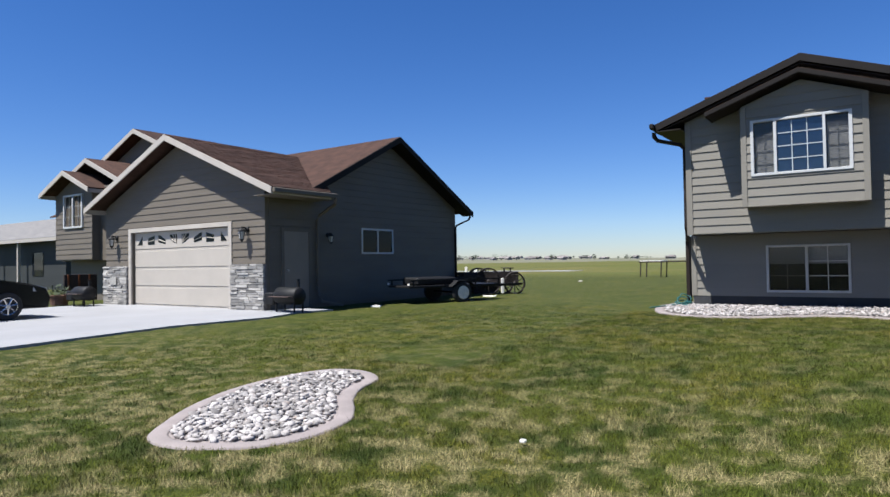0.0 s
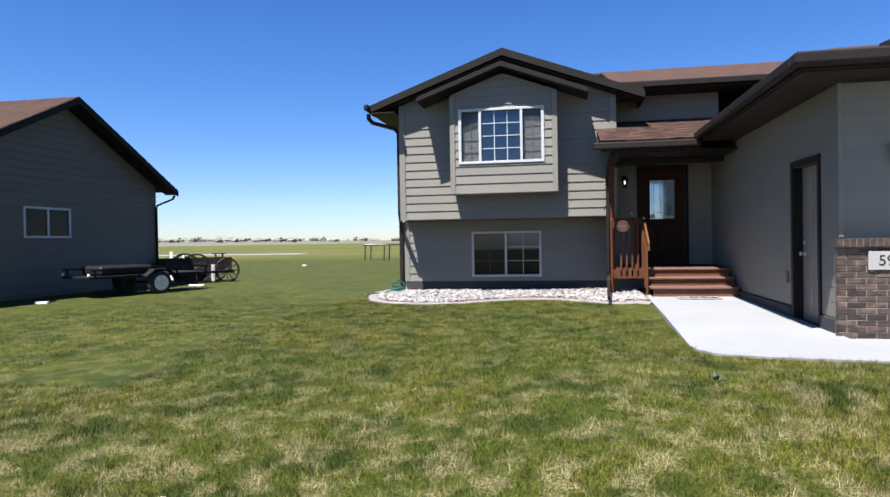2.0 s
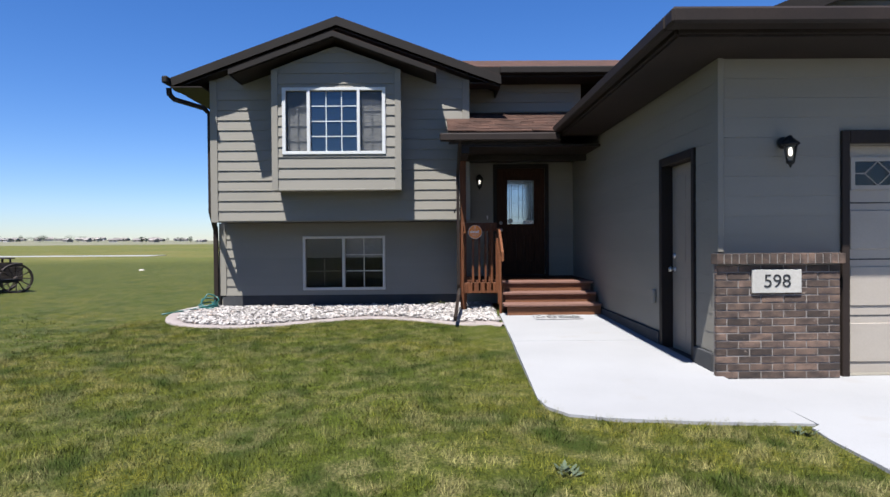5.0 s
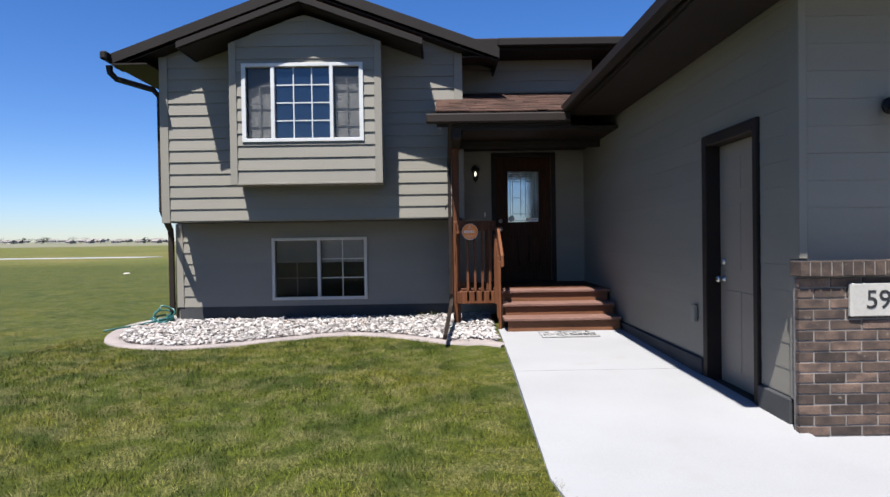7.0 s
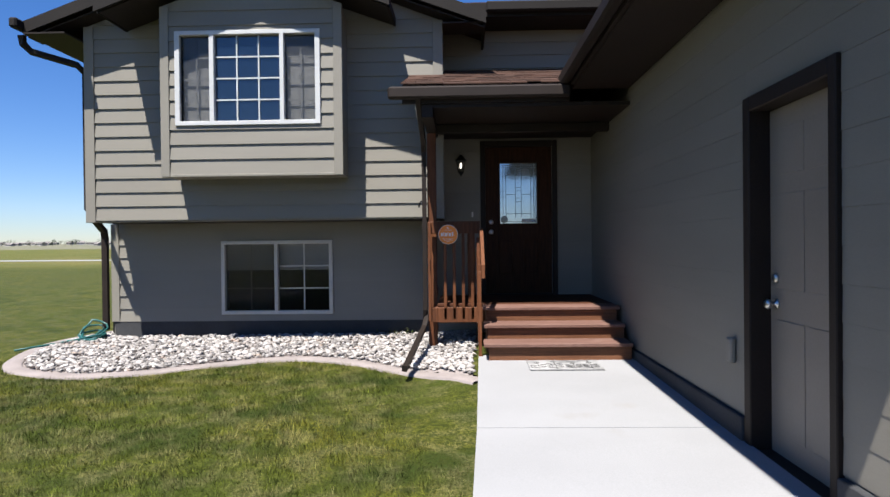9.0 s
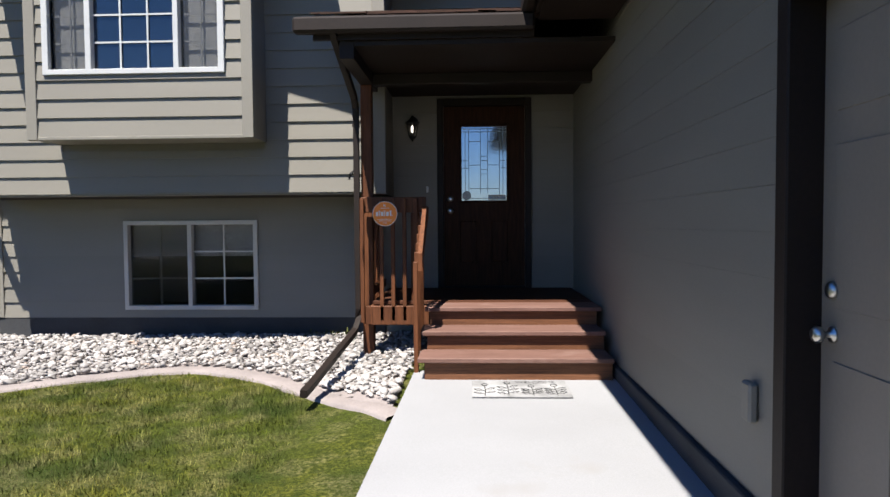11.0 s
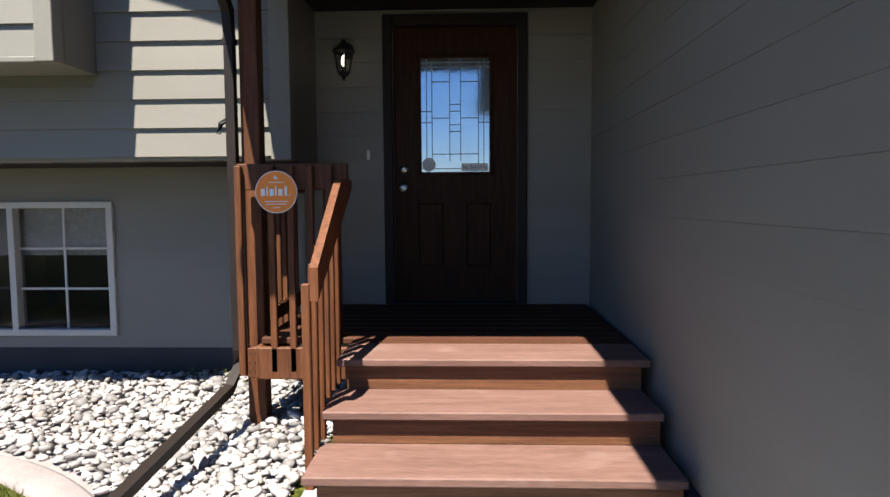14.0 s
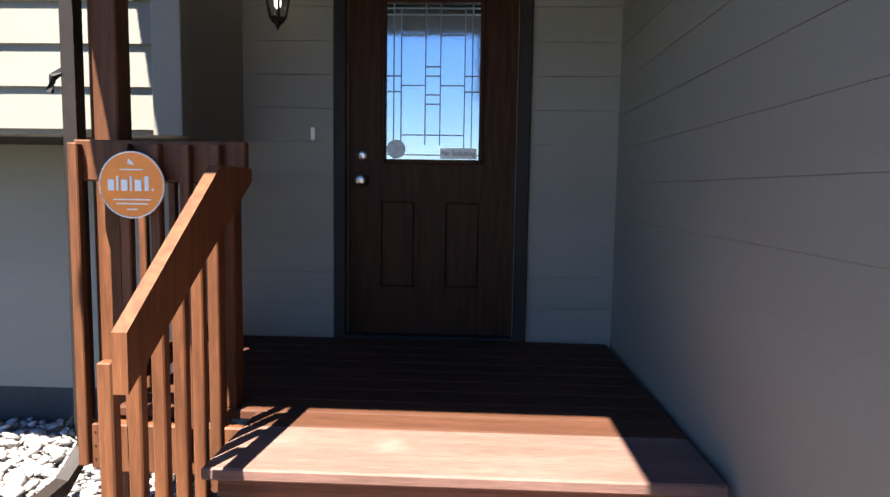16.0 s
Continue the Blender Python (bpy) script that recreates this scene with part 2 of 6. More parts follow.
def lawn_material(name, blades):
    """Green, dark green and straw patches of a mown lawn; beyond it the pale prairie."""
    m = bpy.data.materials.new(name)
    m.use_nodes = True
    n, l = m.node_tree.nodes, m.node_tree.links
    p = n["Principled BSDF"]
    p.inputs["Roughness"].default_value = 0.75
    p.inputs["Specular IOR Level"].default_value = 0.1
    geo = n.new("ShaderNodeNewGeometry")

    def mixed(fac, a, b):
        mx = n.new("ShaderNodeMix")
        mx.data_type = "RGBA"
        l.new(fac, mx.inputs["Factor"])
        for s, key in ((a, "A"), (b, "B")):
            if isinstance(s, tuple):
                mx.inputs[key].default_value = (*s, 1)
            else:
                l.new(s, mx.inputs[key])
        return mx.outputs["Result"]

    def spots(scale, lo, hi, detail=4):
        t = n.new("ShaderNodeTexNoise")
        t.inputs["Scale"].default_value = scale
        t.inputs["Detail"].default_value = detail
        l.new(geo.outputs["Position"], t.inputs["Vector"])
        r = n.new("ShaderNodeMapRange")
        r.inputs["From Min"].default_value, r.inputs["From Max"].default_value = lo, hi
        l.new(t.outputs["Fac"], r.inputs["Value"])
        return r.outputs["Result"]

    base = mixed(spots(0.35, 0.4, 0.6), (0.066, 0.083, 0.011), (0.112, 0.107, 0.016))
    base = mixed(spots(1.6, 0.48, 0.62, 12), base, (0.03, 0.046, 0.0085))
    base = mixed(spots(14.0, 0.5, 0.66, 6), base, (0.024, 0.035, 0.005))
    pos = n.new("ShaderNodeSeparateXYZ")
    l.new(geo.outputs["Position"], pos.inputs[0])
    dry = n.new("ShaderNodeMapRange")
    dry.inputs["From Min"].default_value, dry.inputs["From Max"].default_value = 5.4, 9.0
    dry.inputs["To Min"].default_value, dry.inputs["To Max"].default_value = 1.0, 0.35
    l.new(pos.outputs["Y"], dry.inputs["Value"])
    straw = n.new("ShaderNodeMath")
    straw.operation = "MULTIPLY"
    l.new(spots(4.4, 0.46, 0.6, 14), straw.inputs[0])
    l.new(dry.outputs["Result"], straw.inputs[1])
    base = mixed(straw.outputs["Value"], base, (0.25, 0.21, 0.1))
    if blades:
        r = n.new("ShaderNodeMapRange")
        r.inputs["To Min"].default_value, r.inputs["To Max"].default_value = 0.35, 1.75
        l.new(geo.outputs["Random Per Island"], r.inputs["Value"])
        h = n.new("ShaderNodeHueSaturation")
        l.new(base, h.inputs["Color"])
        l.new(r.outputs["Result"], h.inputs["Value"])
        base = h.outputs["Color"]
    else:
        base = mixed(spots(45, 0.3, 0.62, 5), base, (0.03, 0.038, 0.006))
        xyz = n.new("ShaderNodeSeparateXYZ")
        l.new(geo.outputs["Position"], xyz.inputs[0])
        far = n.new("ShaderNodeMapRange")
        far.inputs["From Min"].default_value, far.inputs["From Max"].default_value = 52, 70
        l.new(xyz.outputs["Y"], far.inputs["Value"])
        prairie = mixed(spots(0.03, 0.4, 0.6, 6), (0.074, 0.08, 0.016), (0.11, 0.098, 0.03))
        prairie = mixed(spots(0.09, 0.5, 0.66, 6), prairie, (0.06, 0.075, 0.018))
        base = mixed(far.outputs["Result"], base, prairie)
        bt = n.new("ShaderNodeTexNoise")
        bt.inputs["Scale"].default_value = 60
        bt.inputs["Detail"].default_value = 5
        l.new(geo.outputs["Position"], bt.inputs["Vector"])
        bp = n.new("ShaderNodeBump")
        bp.inputs["Strength"].default_value = 0.9
        bp.inputs["Distance"].default_value = 0.03
        l.new(bt.outputs["Fac"], bp.inputs["Height"])
        l.new(bp.outputs["Normal"], p.inputs["Normal"])
    l.new(base, p.inputs["Base Color"])
    return m


LAWN = lawn_material("mown lawn", False)
BLADES = lawn_material("grass blades", True)


# ---- building helpers ----
def part(name, bm, mat, parent=None, label="", smooth=False):
    me = bpy.data.meshes.new(name)
    bmesh.ops.recalc_face_normals(bm, faces=bm.faces[:])
    bm.to_mesh(me)
    bm.free()
    me.materials.append(mat)
    if smooth:
        for f in me.polygons:
            f.use_smooth = True
    ob = new(name, me)
    if parent:
        ob.parent = parent
    if label:
        ob["label"] = label
    return ob


def share(ob, m, parent=None):
    """Another object on the same mesh at pose m."""
    o = new(ob.name.split(".")[0], ob.data)
    o.parent = parent if parent else ob.parent
    o.matrix_basis = m
    return o


def empty(name, label, category, at=(0, 0, 0), group="", kind=""):
    o = new(name)
    o.location = at
    return tagged(o, label, category, group, kind)


def box(bm, x0, x1, y0, y1, z0, z1, bevel=0.0):
    v = [bm.verts.new(c) for c in ((x0, y0, z0), (x1, y0, z0), (x1, y1, z0), (x0, y1, z0), (x0, y0, z1), (x1, y0, z1), (x1, y1, z1), (x0, y1, z1))]
    fs = [bm.faces.new([v[i] for i in q]) for q in ((3, 2, 1, 0), (4, 5, 6, 7), (0, 1, 5, 4), (1, 2, 6, 5), (2, 3, 7, 6), (3, 0, 4, 7))]
    if bevel:
        es = list({e for f in fs for e in f.edges})
        bmesh.ops.bevel(bm, geom=es, offset=bevel, segments=1, affect="EDGES")
    return v


def boxed(*a, bevel=0.0):
    bm = bmesh.new()
    box(bm, *a, bevel=bevel)
    return bm


def prism(bm, outline, way):
    """A flat outline of 3D points pushed along way."""
    w = Vector(way)
    a = [bm.verts.new(Vector(p)) for p in outline]
    b = [bm.verts.new(Vector(p) + w) for p in outline]
    bm.faces.new(a)
    bm.faces.new(b[::-1])
    k = len(a)
    for i in range(k):
        bm.faces.new((a[i], a[(i + 1) % k], b[(i + 1) % k], b[i]))
    return bm


def prismed(outline, way):
    return prism(bmesh.new(), outline, way)


def tube(bm, pts, r, sides=8, square=None):
    """A pipe along points; square=(w, d) gives a rectangular one."""
    pts = [Vector(p) for p in pts]
    rings = []
    for i, p in enumerate(pts):
        d = (pts[min(i + 1, len(pts) - 1)] - pts[max(i - 1, 0)]).normalized()
        u = d.cross(Vector((0.13, 0.31, 1) if abs(d.z) < 0.9 else (0, 1, 0))).normalized()
        v = d.cross(u).normalized()
        if square:
            w, h = square
            ring = [p + u * (sx * w / 2) + v * (sy * h / 2) for sx, sy in ((-1, -1), (1, -1), (1, 1), (-1, 1))]
        else:
            ring = [p + r * (math.cos(6.2832 * k / sides) * u + math.sin(6.2832 * k / sides) * v) for k in range(sides)]
        rings.append([bm.verts.new(c) for c in ring])
    k = len(rings[0])
    for a, b in zip(rings, rings[1:]):
        for i in range(k):
            bm.faces.new((a[i], a[(i + 1) % k], b[(i + 1) % k], b[i]))
    bm.faces.new(rings[0][::-1])
    bm.faces.new(rings[-1])
    return bm


def lathe(bm, profile, axis_at=(0, 0, 0), sides=16, turn=None):
    """Spin (radius, height) pairs round z at axis_at; turn: a matrix for another axis."""
    m = Matrix.Translation(axis_at) @ (turn.to_4x4() if turn else Matrix.Identity(4))
    rings = [[bm.verts.new(m @ Vector((max(r, 1e-4) * math.cos(6.28319 * k / sides), max(r, 1e-4) * math.sin(6.28319 * k / sides), h))) for k in range(sides)] for r, h in profile]
    for a, b in zip(rings, rings[1:]):
        for i in range(sides):
            bm.faces.new((a[i], a[(i + 1) % sides], b[(i + 1) % sides], b[i]))
    bm.faces.new(rings[0][::-1])
    bm.faces.new(rings[-1])
    return bm


FRONT = Matrix(((1, 0, 0), (0, 0, -1), (0, 1, 0)))


def words(name, text, size, m, mat, parent, depth=0.002, width=None):
    cu = bpy.data.curves.new(name, "FONT")
    cu.body, cu.size, cu.extrude, cu.align_x, cu.align_y = text, size, depth, "CENTER", "CENTER"
    tmp = bpy.data.objects.new(name, cu)
    scene.collection.objects.link(tmp)
    me = bpy.data.meshes.new_from_object(tmp.evaluated_get(bpy.context.evaluated_depsgraph_get()))
    bpy.data.objects.remove(tmp)
    if width:
        xs = [v.co.x for v in me.vertices]
        k = width / max(1e-6, max(xs) - min(xs))
        for v in me.vertices:
            v.co.x *= k
    me.materials.clear()
    me.materials.append(mat)
    ob = new(name, me)
    ob.parent = parent
    ob.matrix_basis = m
    return ob


def wall_mesh(x0, x1, z0, z1, y0, y1, holes=()):
    """A wall along x between y0 and y1, with rectangular holes (x0, x1, z0, z1) cut through."""
    bm = bmesh.new()
    xs = sorted({x0, x1, *[h[0] for h in holes], *[h[1] for h in holes]})
    zs = sorted({z0, z1, *[h[2] for h in holes], *[h[3] for h in holes]})
    for a, b in zip(xs, xs[1:]):
        for c, d in zip(zs, zs[1:]):
            if not any(h[0] <= a and b <= h[1] and h[2] <= c and d <= h[3] for h in holes):
                box(bm, a, b, y0, y1, c, d)
    bmesh.ops.remove_doubles(bm, verts=bm.verts[:], dist=1e-5)
    return bm


TURN_X = Matrix(((0, 1, 0, 0), (-1, 0, 0, 0), (0, 0, 1, 0), (0, 0, 0, 1)))
LAP = 0.176


def lap_boards(parent, place, z0, z1, left, right, mat, holes=(), lap=LAP, name="siding_board", lip=0.018, gap=0.0):
    """Overlapping boards on a wall that faces local -y at y=0: left and right give the ends at a height; holes are left free."""
    z = z0
    while z < z1 - 0.01:
        top = min(z + lap, z1)
        spans = [(left(z), right(z), left(top), right(top), z, top)]
        for h0, h1, hz0, hz1 in holes:
            nxt = []
            for a, b, c, d, lo, hi in spans:
                if hz1 <= lo + 1e-4 or hz0 >= hi - 1e-4 or h1 <= min(a, c) or h0 >= max(b, d):
                    nxt.append((a, b, c, d, lo, hi))
                    continue
                if h0 > a:
                    nxt.append((a, h0, c, h0, lo, hi))
                if h1 < b:
                    nxt.append((h1, b, h1, d, lo, hi))
                m0, m1 = max(a, h0), min(b, h1)
                if hz0 > lo + 0.01:
                    nxt.append((m0, m1, m0, m1, lo, hz0))
                if hz1 < hi - 0.01:
                    nxt.append((m0, m1, m0, m1, hz1, hi))
            spans = nxt
        for a, b, c, d, lo, hi in spans:
            if b - a < 0.02 and d - c < 0.02:
                continue
            if d < c:
                c = d = (c + d) / 2
            f0 = -0.008 - lip + lip * (lo - z) / lap
            f1 = -0.008 - lip + lip * (hi - z) / lap
            hi -= gap
            bm = bmesh.new()
            pts = [(a, f0, lo), (b, f0, lo), (d, f1, hi), (c, f1, hi), (a, 0.0, lo), (b, 0.0, lo), (d, 0.0, hi), (c, 0.0, hi)]
            v = [bm.verts.new(place @ Vector(p)) for p in pts]
            for q in ((0, 1, 2, 3), (1, 0, 4, 5), (2, 1, 5, 6), (3, 2, 6, 7), (0, 3, 7, 4), (4, 7, 6, 5)):
                try:
                    bm.faces.new([v[i] for i in q])
                except ValueError:
                    pass
            part(name, bm, mat, parent)
        z = top


def roof_slab(p0, p1, p2, p3, thick):
    """A roof plane: eave p0 to p1, ridge p2 (above p1) to p3, with thickness downwards."""
    return prismed([p0, p1, p2, p3], (0, 0, -thick))


def shingle_rows(bm, p0, p1, p2, p3, course=0.14, tab=0.3, lift=0.012, seed=1):
    """Courses of tabs laid on a roof plane, each a thin wedge."""
    rnd = random.Random(seed)
    p0, p1, p2, p3 = map(Vector, (p0, p1, p2, p3))
    n = (p1 - p0).cross(p3 - p0).normalized()
    if n.z < 0:
        n = -n
    rows = int((p3 - p0).length / course)
    for i in range(rows):
        a, b = p0.lerp(p3, i / rows), p1.lerp(p2, i / rows)
        c, d = p0.lerp(p3, (i + 1) / rows), p1.lerp(p2, (i + 1) / rows)
        k = max(1, int((b - a).length / tab))
        off = rnd.random()
        cuts = [0.0] + sorted(min(1, max(0, (j + off) / k + rnd.uniform(-0.12, 0.12) / k)) for j in range(k)) + [1.0]
        for u, w in zip(cuts, cuts[1:]):
            if w - u < 0.004:
                continue
            e = lift * rnd.uniform(0.7, 1.4)
            g = 0.0015 / max(0.01, (w - u))
            q = [a.lerp(b, u + 0.004 * (w - u)) + n * e, a.lerp(b, w - 0.004 * (w - u)) + n * e, c.lerp(d, w) + n * 0.003, c.lerp(d, u) + n * 0.003]
            lo = [a.lerp(b, u), a.lerp(b, w)]
            v = [bm.verts.new(p) for p in q + lo]
            bm.faces.new(v[:4])
            bm.faces.new((v[4], v[5], v[1], v[0]))
            bm.faces.new((v[4], v[0], v[3]))
            bm.faces.new((v[5], v[2], v[1]))
    return bm


from mathutils.geometry import tessellate_polygon


# ---- ground ----
def ease(v, a, b):
    t = min(1.0, max(0.0, (v - a) / (b - a)))
    return t * t * (3 - 2 * t)


def ground_z(x, y):
    near = ease(x, 0.0, 3.0)
    z = -0.31 + 0.27 * (ease(y, 5.0, 12.5) * (1 - near) + (0.26 / 0.27 + 0.1) * ease(y, 3.0, 8.6) * near)
    w = ease(-x, 5.0, 9.5)
    z = z * (1 - w) - 0.13 * w
    z += 0.085 * ease(y, 11.0, 14.2) * ease(x, 2.9, 3.6) + 0.05 * ease(y, 14.6, 16.3) * (1 - ease(x, 2.9, 3.6)) * ease(x, -3.5, -1.5)
    z -= 0.16 * ease(x, 5.4, 6.2) * ease(-y, -10.5, -9.4)
    f = ease(y, 22, 70)
    z = z * (1 - f) - 0.45 * f
    return z


def axis(lo, hi, fine_lo, fine_hi, step):
    out = list(np.arange(fine_lo, fine_hi, step))
    g = step
    v = fine_hi
    while v < hi:
        out.append(v)
        g *= 1.35
        v += g
    out.append(hi)
    g = step
    v = fine_lo
    while v > lo:
        g *= 1.35
        v -= g
        out.insert(0, max(v, lo))
    return out


def ground_sheet():
    xs, ys = axis(-3500, 3500, -14, 14, 0.25), axis(-400, 4500, -6, 30, 0.25)
    rnd = random.Random(3)
    verts = [(x, y, ground_z(x, y) + (0.008 * rnd.uniform(-1, 1) if -14 < x < 14 and -6 < y < 30 else 0)) for y in ys for x in xs]
    k = len(xs)
    faces = [(j * k + i, j * k + i + 1, (j + 1) * k + i + 1, (j + 1) * k + i) for j in range(len(ys) - 1) for i in range(k - 1)]
    me = bpy.data.meshes.new("ground")
    me.from_pydata(verts, [], faces)
    me.materials.append(LAWN)
    for f in me.polygons:
        f.use_smooth = True
    tagged(new("ground", me), "mown green lawn with dry straw patches, running out to pale prairie", "ground", kind="structure")


ground_sheet()


def sheet(pts, thick):
    """A flat outline of any shape with thickness downwards."""
    bm = bmesh.new()
    a = [bm.verts.new(p) for p in pts]
    b = [bm.verts.new((p[0], p[1], p[2] - thick)) for p in pts]
    for t in tessellate_polygon([[Vector((p[0], p[1], 0)) for p in pts]]):
        bm.faces.new([a[i] for i in t])
        bm.faces.new([b[i] for i in reversed(t)])
    k = len(pts)
    for i in range(k):
        bm.faces.new((a[i], a[(i + 1) % k], b[(i + 1) % k], b[i]))
    return bm


def slab_strip(name, outline, z_top, thick, label, mat=CONCRETE, kind="structure", category="pavement"):
    bm = sheet([(x, y, z_top(x, y)) for x, y in outline], thick)
    ob = part(name, bm, mat)
    return tagged(ob, label, category, kind=kind)




def path_z(x, y):
    """The front path rises gently from the drive to the porch steps."""
    return 0.105 * max(0.0, min(1.0, (y - 9.9) / 4.5))


slab_strip("path", [(3.70, 14.62), (3.63, 12.16), (5.29, 12.16), (5.29, 14.62)], path_z, 0.12, "pale sunlit concrete front path beside the garage wall")
slab_strip("path", [(3.63, 12.15), (3.53, 9.65), (3.56, 9.4), (3.69, 9.18), (3.92, 9.08), (4.2, 9.02), (4.7, 8.94), (5.28, 8.88), (5.28, 12.15)], path_z, 0.12, "pale sunlit concrete front path beside the garage wall")
drive_z = lambda x, y: -0.004 - 0.3 * ease(-y, -8.0, 4.0)
slab_strip("driveway", [(5.3, 10.36), (5.3, 8.87), (5.21, 8.8), (5.18, 8.55), (5.18, 7.6), (5.22, 4.0), (5.3, -2.0), (5.3, -12.0), (12.5, -12.0), (12.5, -2), (12.5, 4.0), (12.5, 10.36)], drive_z, 0.14, "pale concrete driveway in front of the garage", category="driveway")
slab_strip("driveway", [(-8.9, 5.6), (-9.6, 8.9), (-9.4, 11.2), (-9.9, 12.6), (-9.7, 13.6), (-11.1, 13.6), (-19.2, 12.7), (-19.6, 5.0), (-19.8, -8.0), (-8.5, -8.0)],
           lambda x, y: -0.09, 0.12, "white sunlit concrete driveway of the neighbouring garage", category="driveway")


# ---- the house ----
house = empty("house", "grey-green lap-sided split-level house with brown trim", "house", (0, 0, 0))
YL, YU, YB = 16.61, 15.86, 15.42
GX, GY = 5.30, 10.37
XL, XR = -1.19, 3.295

# lower wall and entry wall, one plane
W2 = (0.26, 1.72, 0.38, 1.31)
FD = (3.86, 4.76, 0.575, 2.60)
low = part("wall", wall_mesh(-1.30, 5.45, -0.2, 4.2, YL, YL + 0.16, [W2, FD]), SIDING, house)
lap_boards(low, Matrix.Translation((0, YL, 0)), 0.25, 1.62, lambda z: -1.21, lambda z: 3.2, SIDING, [(0.22, 1.76, 0.34, 1.35)])
lap_boards(low, Matrix.Translation((0, YL, 0)), 0.58, 2.9, lambda z: 3.2, lambda z: 5.3, SIDING, [(3.79, 4.83, 0.5, 2.66)], lip=0.004, gap=0.0015)
lap_boards(low, Matrix.Translation((0, YL, 0)), 3.3, 4.25, lambda z: 3.2, lambda z: 5.3, SIDING)
part("corner_board", boxed(-1.32, -1.21, YL - 0.034, YL + 0.02, 0.25, 1.6, bevel=0.004), CORNER, house)
part("foundation", boxed(-1.28, 3.2, YL - 0.02, YL + 0.1, -0.2, 0.248), FOUND, house)
# side and rear
part("wall", boxed(-1.30, -1.14, YL + 0.161, 25.0, -0.2, 4.0), SIDING, house)
part("wall", boxed(-1.30, 12.5, 25.0, 25.16, -0.2, 4.0), SIDING, house)
# inside, so that the glass shows rooms
for a in ((-1.1, 12.4, 20.0, 20.1, -0.2, 4.1), (3.3, 3.4, 16.8, 20.0, -0.2, 4.1)):
    part("inner_wall", boxed(*a), ROOM, house)
part("inner_floor", boxed(-1.1, 12.4, 16.8, 20.0, -0.25, -0.15), ROOM, house)
part("inner_floor", boxed(-1.1, 12.4, 16.8, 20.0, 1.55, 1.7), ROOM, house)

# cantilevered upper storey
SL = 0.365
AX = 1.05
rake = lambda x: 4.90 - SL * abs(x - AX)
up = part("wall", wall_mesh(XL, XR, 1.60, 3.98, YU, YU + 0.16, [(0.24, 1.8, 2.2, 3.85)]), SIDING, house)
prism_g = prismed([(XL, YU, 3.98), (XR, YU, 3.98), (XR, YU, rake(XR)), (AX, YU, rake(AX)), (XL, YU, rake(XL))], (0, 0.16, 0))
part("gable_wall", prism_g, SIDING, house)
gl = lambda z: max(XL + 0.1, AX - (4.90 - z) / SL)
gr = lambda z: min(XR - 0.1, AX + (4.90 - z) / SL)
lap_boards(up, Matrix.Translation((0, YU, 0)), 1.62, 4.85, gl, gr, SIDING, [(0.02, 2.1, 2.05, 4.9)])
part("wall", boxed(XL, XR, YU + 0.161, YL - 0.005, 1.60, 1.68), BROWN, house)
for x in (XL, XR - 0.16):
    part("wall", boxed(x, x + 0.16, YU + 0.161, YL - 0.004, 1.681, 4.1), SIDING, house)
side = part("wall", boxed(XR - 0.03, XR + 0.004, YU + 0.02, YL, 1.60, 4.2), SIDING, house)
for x0, x1 in ((XL - 0.025, XL + 0.1), (XR - 0.1, XR + 0.025)):
    part("corner_board", boxed(x0, x1, YU - 0.034, YU + 0.06, 1.595, min(rake((x0 + x1) / 2), 4.15) - 0.03, bevel=0.004), CORNER, house)

# bay
BX0, BX1 = -0.01, 2.125
bay_top = lambda x: 4.53 - 0.36 * abs(x - AX)
W1 = (0.21, 1.83, 2.77, 3.78)
bay = part("bay_wall", wall_mesh(BX0, BX1, 2.12, 3.99, YB, YB + 0.1, [W1]), SIDING, house)
part("bay_gable", prismed([(BX0, YB, 3.99), (BX1, YB, 3.99), (BX1, YB, bay_top(BX1)), (AX, YB, bay_top(AX)), (BX0, YB, bay_top(BX0))], (0, 0.1, 0)), SIDING, house)
lap_boards(bay, Matrix.Translation((0, YB, 0)), 2.14, 4.5, lambda z: max(BX0 + 0.085, AX - (4.53 - z) / 0.36), lambda z: min(BX1 - 0.085, AX + (4.53 - z) / 0.36), SIDING, [(0.15, 1.885, 2.715, 3.835)])
for x0 in (BX0, BX1 - 0.1):
    part("bay_side", boxed(x0, x0 + 0.1, YB + 0.101, YU - 0.03, 2.12, 4.1), SIDING, house)
part("bay_floor", boxed(BX0 + 0.101, BX1 - 0.101, YB + 0.101, YU - 0.03, 2.12, 2.2), SIDING, house)
for x0, x1 in ((BX0 - 0.02, BX0 + 0.085), (BX1 - 0.085, BX1 + 0.02)):
    part("corner_board", boxed(x0, x1, YB - 0.034, YB + 0.05, 2.11, 4.13, bevel=0.004), CORNER, house)
part("bay_base_trim", boxed(BX0 + 0.086, BX1 - 0.086, YB - 0.03, YB + 0.05, 2.108, 2.139, bevel=0.004), CORNER, house)


def muntins(win, x0, x1, z0, z1, y, nx, nz, mat, w=0.016):
    for i in range(1, nx):
        x = x0 + (x1 - x0) * i / nx
        part("muntin", boxed(x - w / 2, x + w / 2, y - 0.008, y + 0.004, z0, z1), mat, win)
    for j in range(1, nz):
        z = z0 + (z1 - z0) * j / nz
        part("muntin", boxed(x0, x1, y - 0.0075, y + 0.0035, z - w / 2, z + w / 2), mat, win)


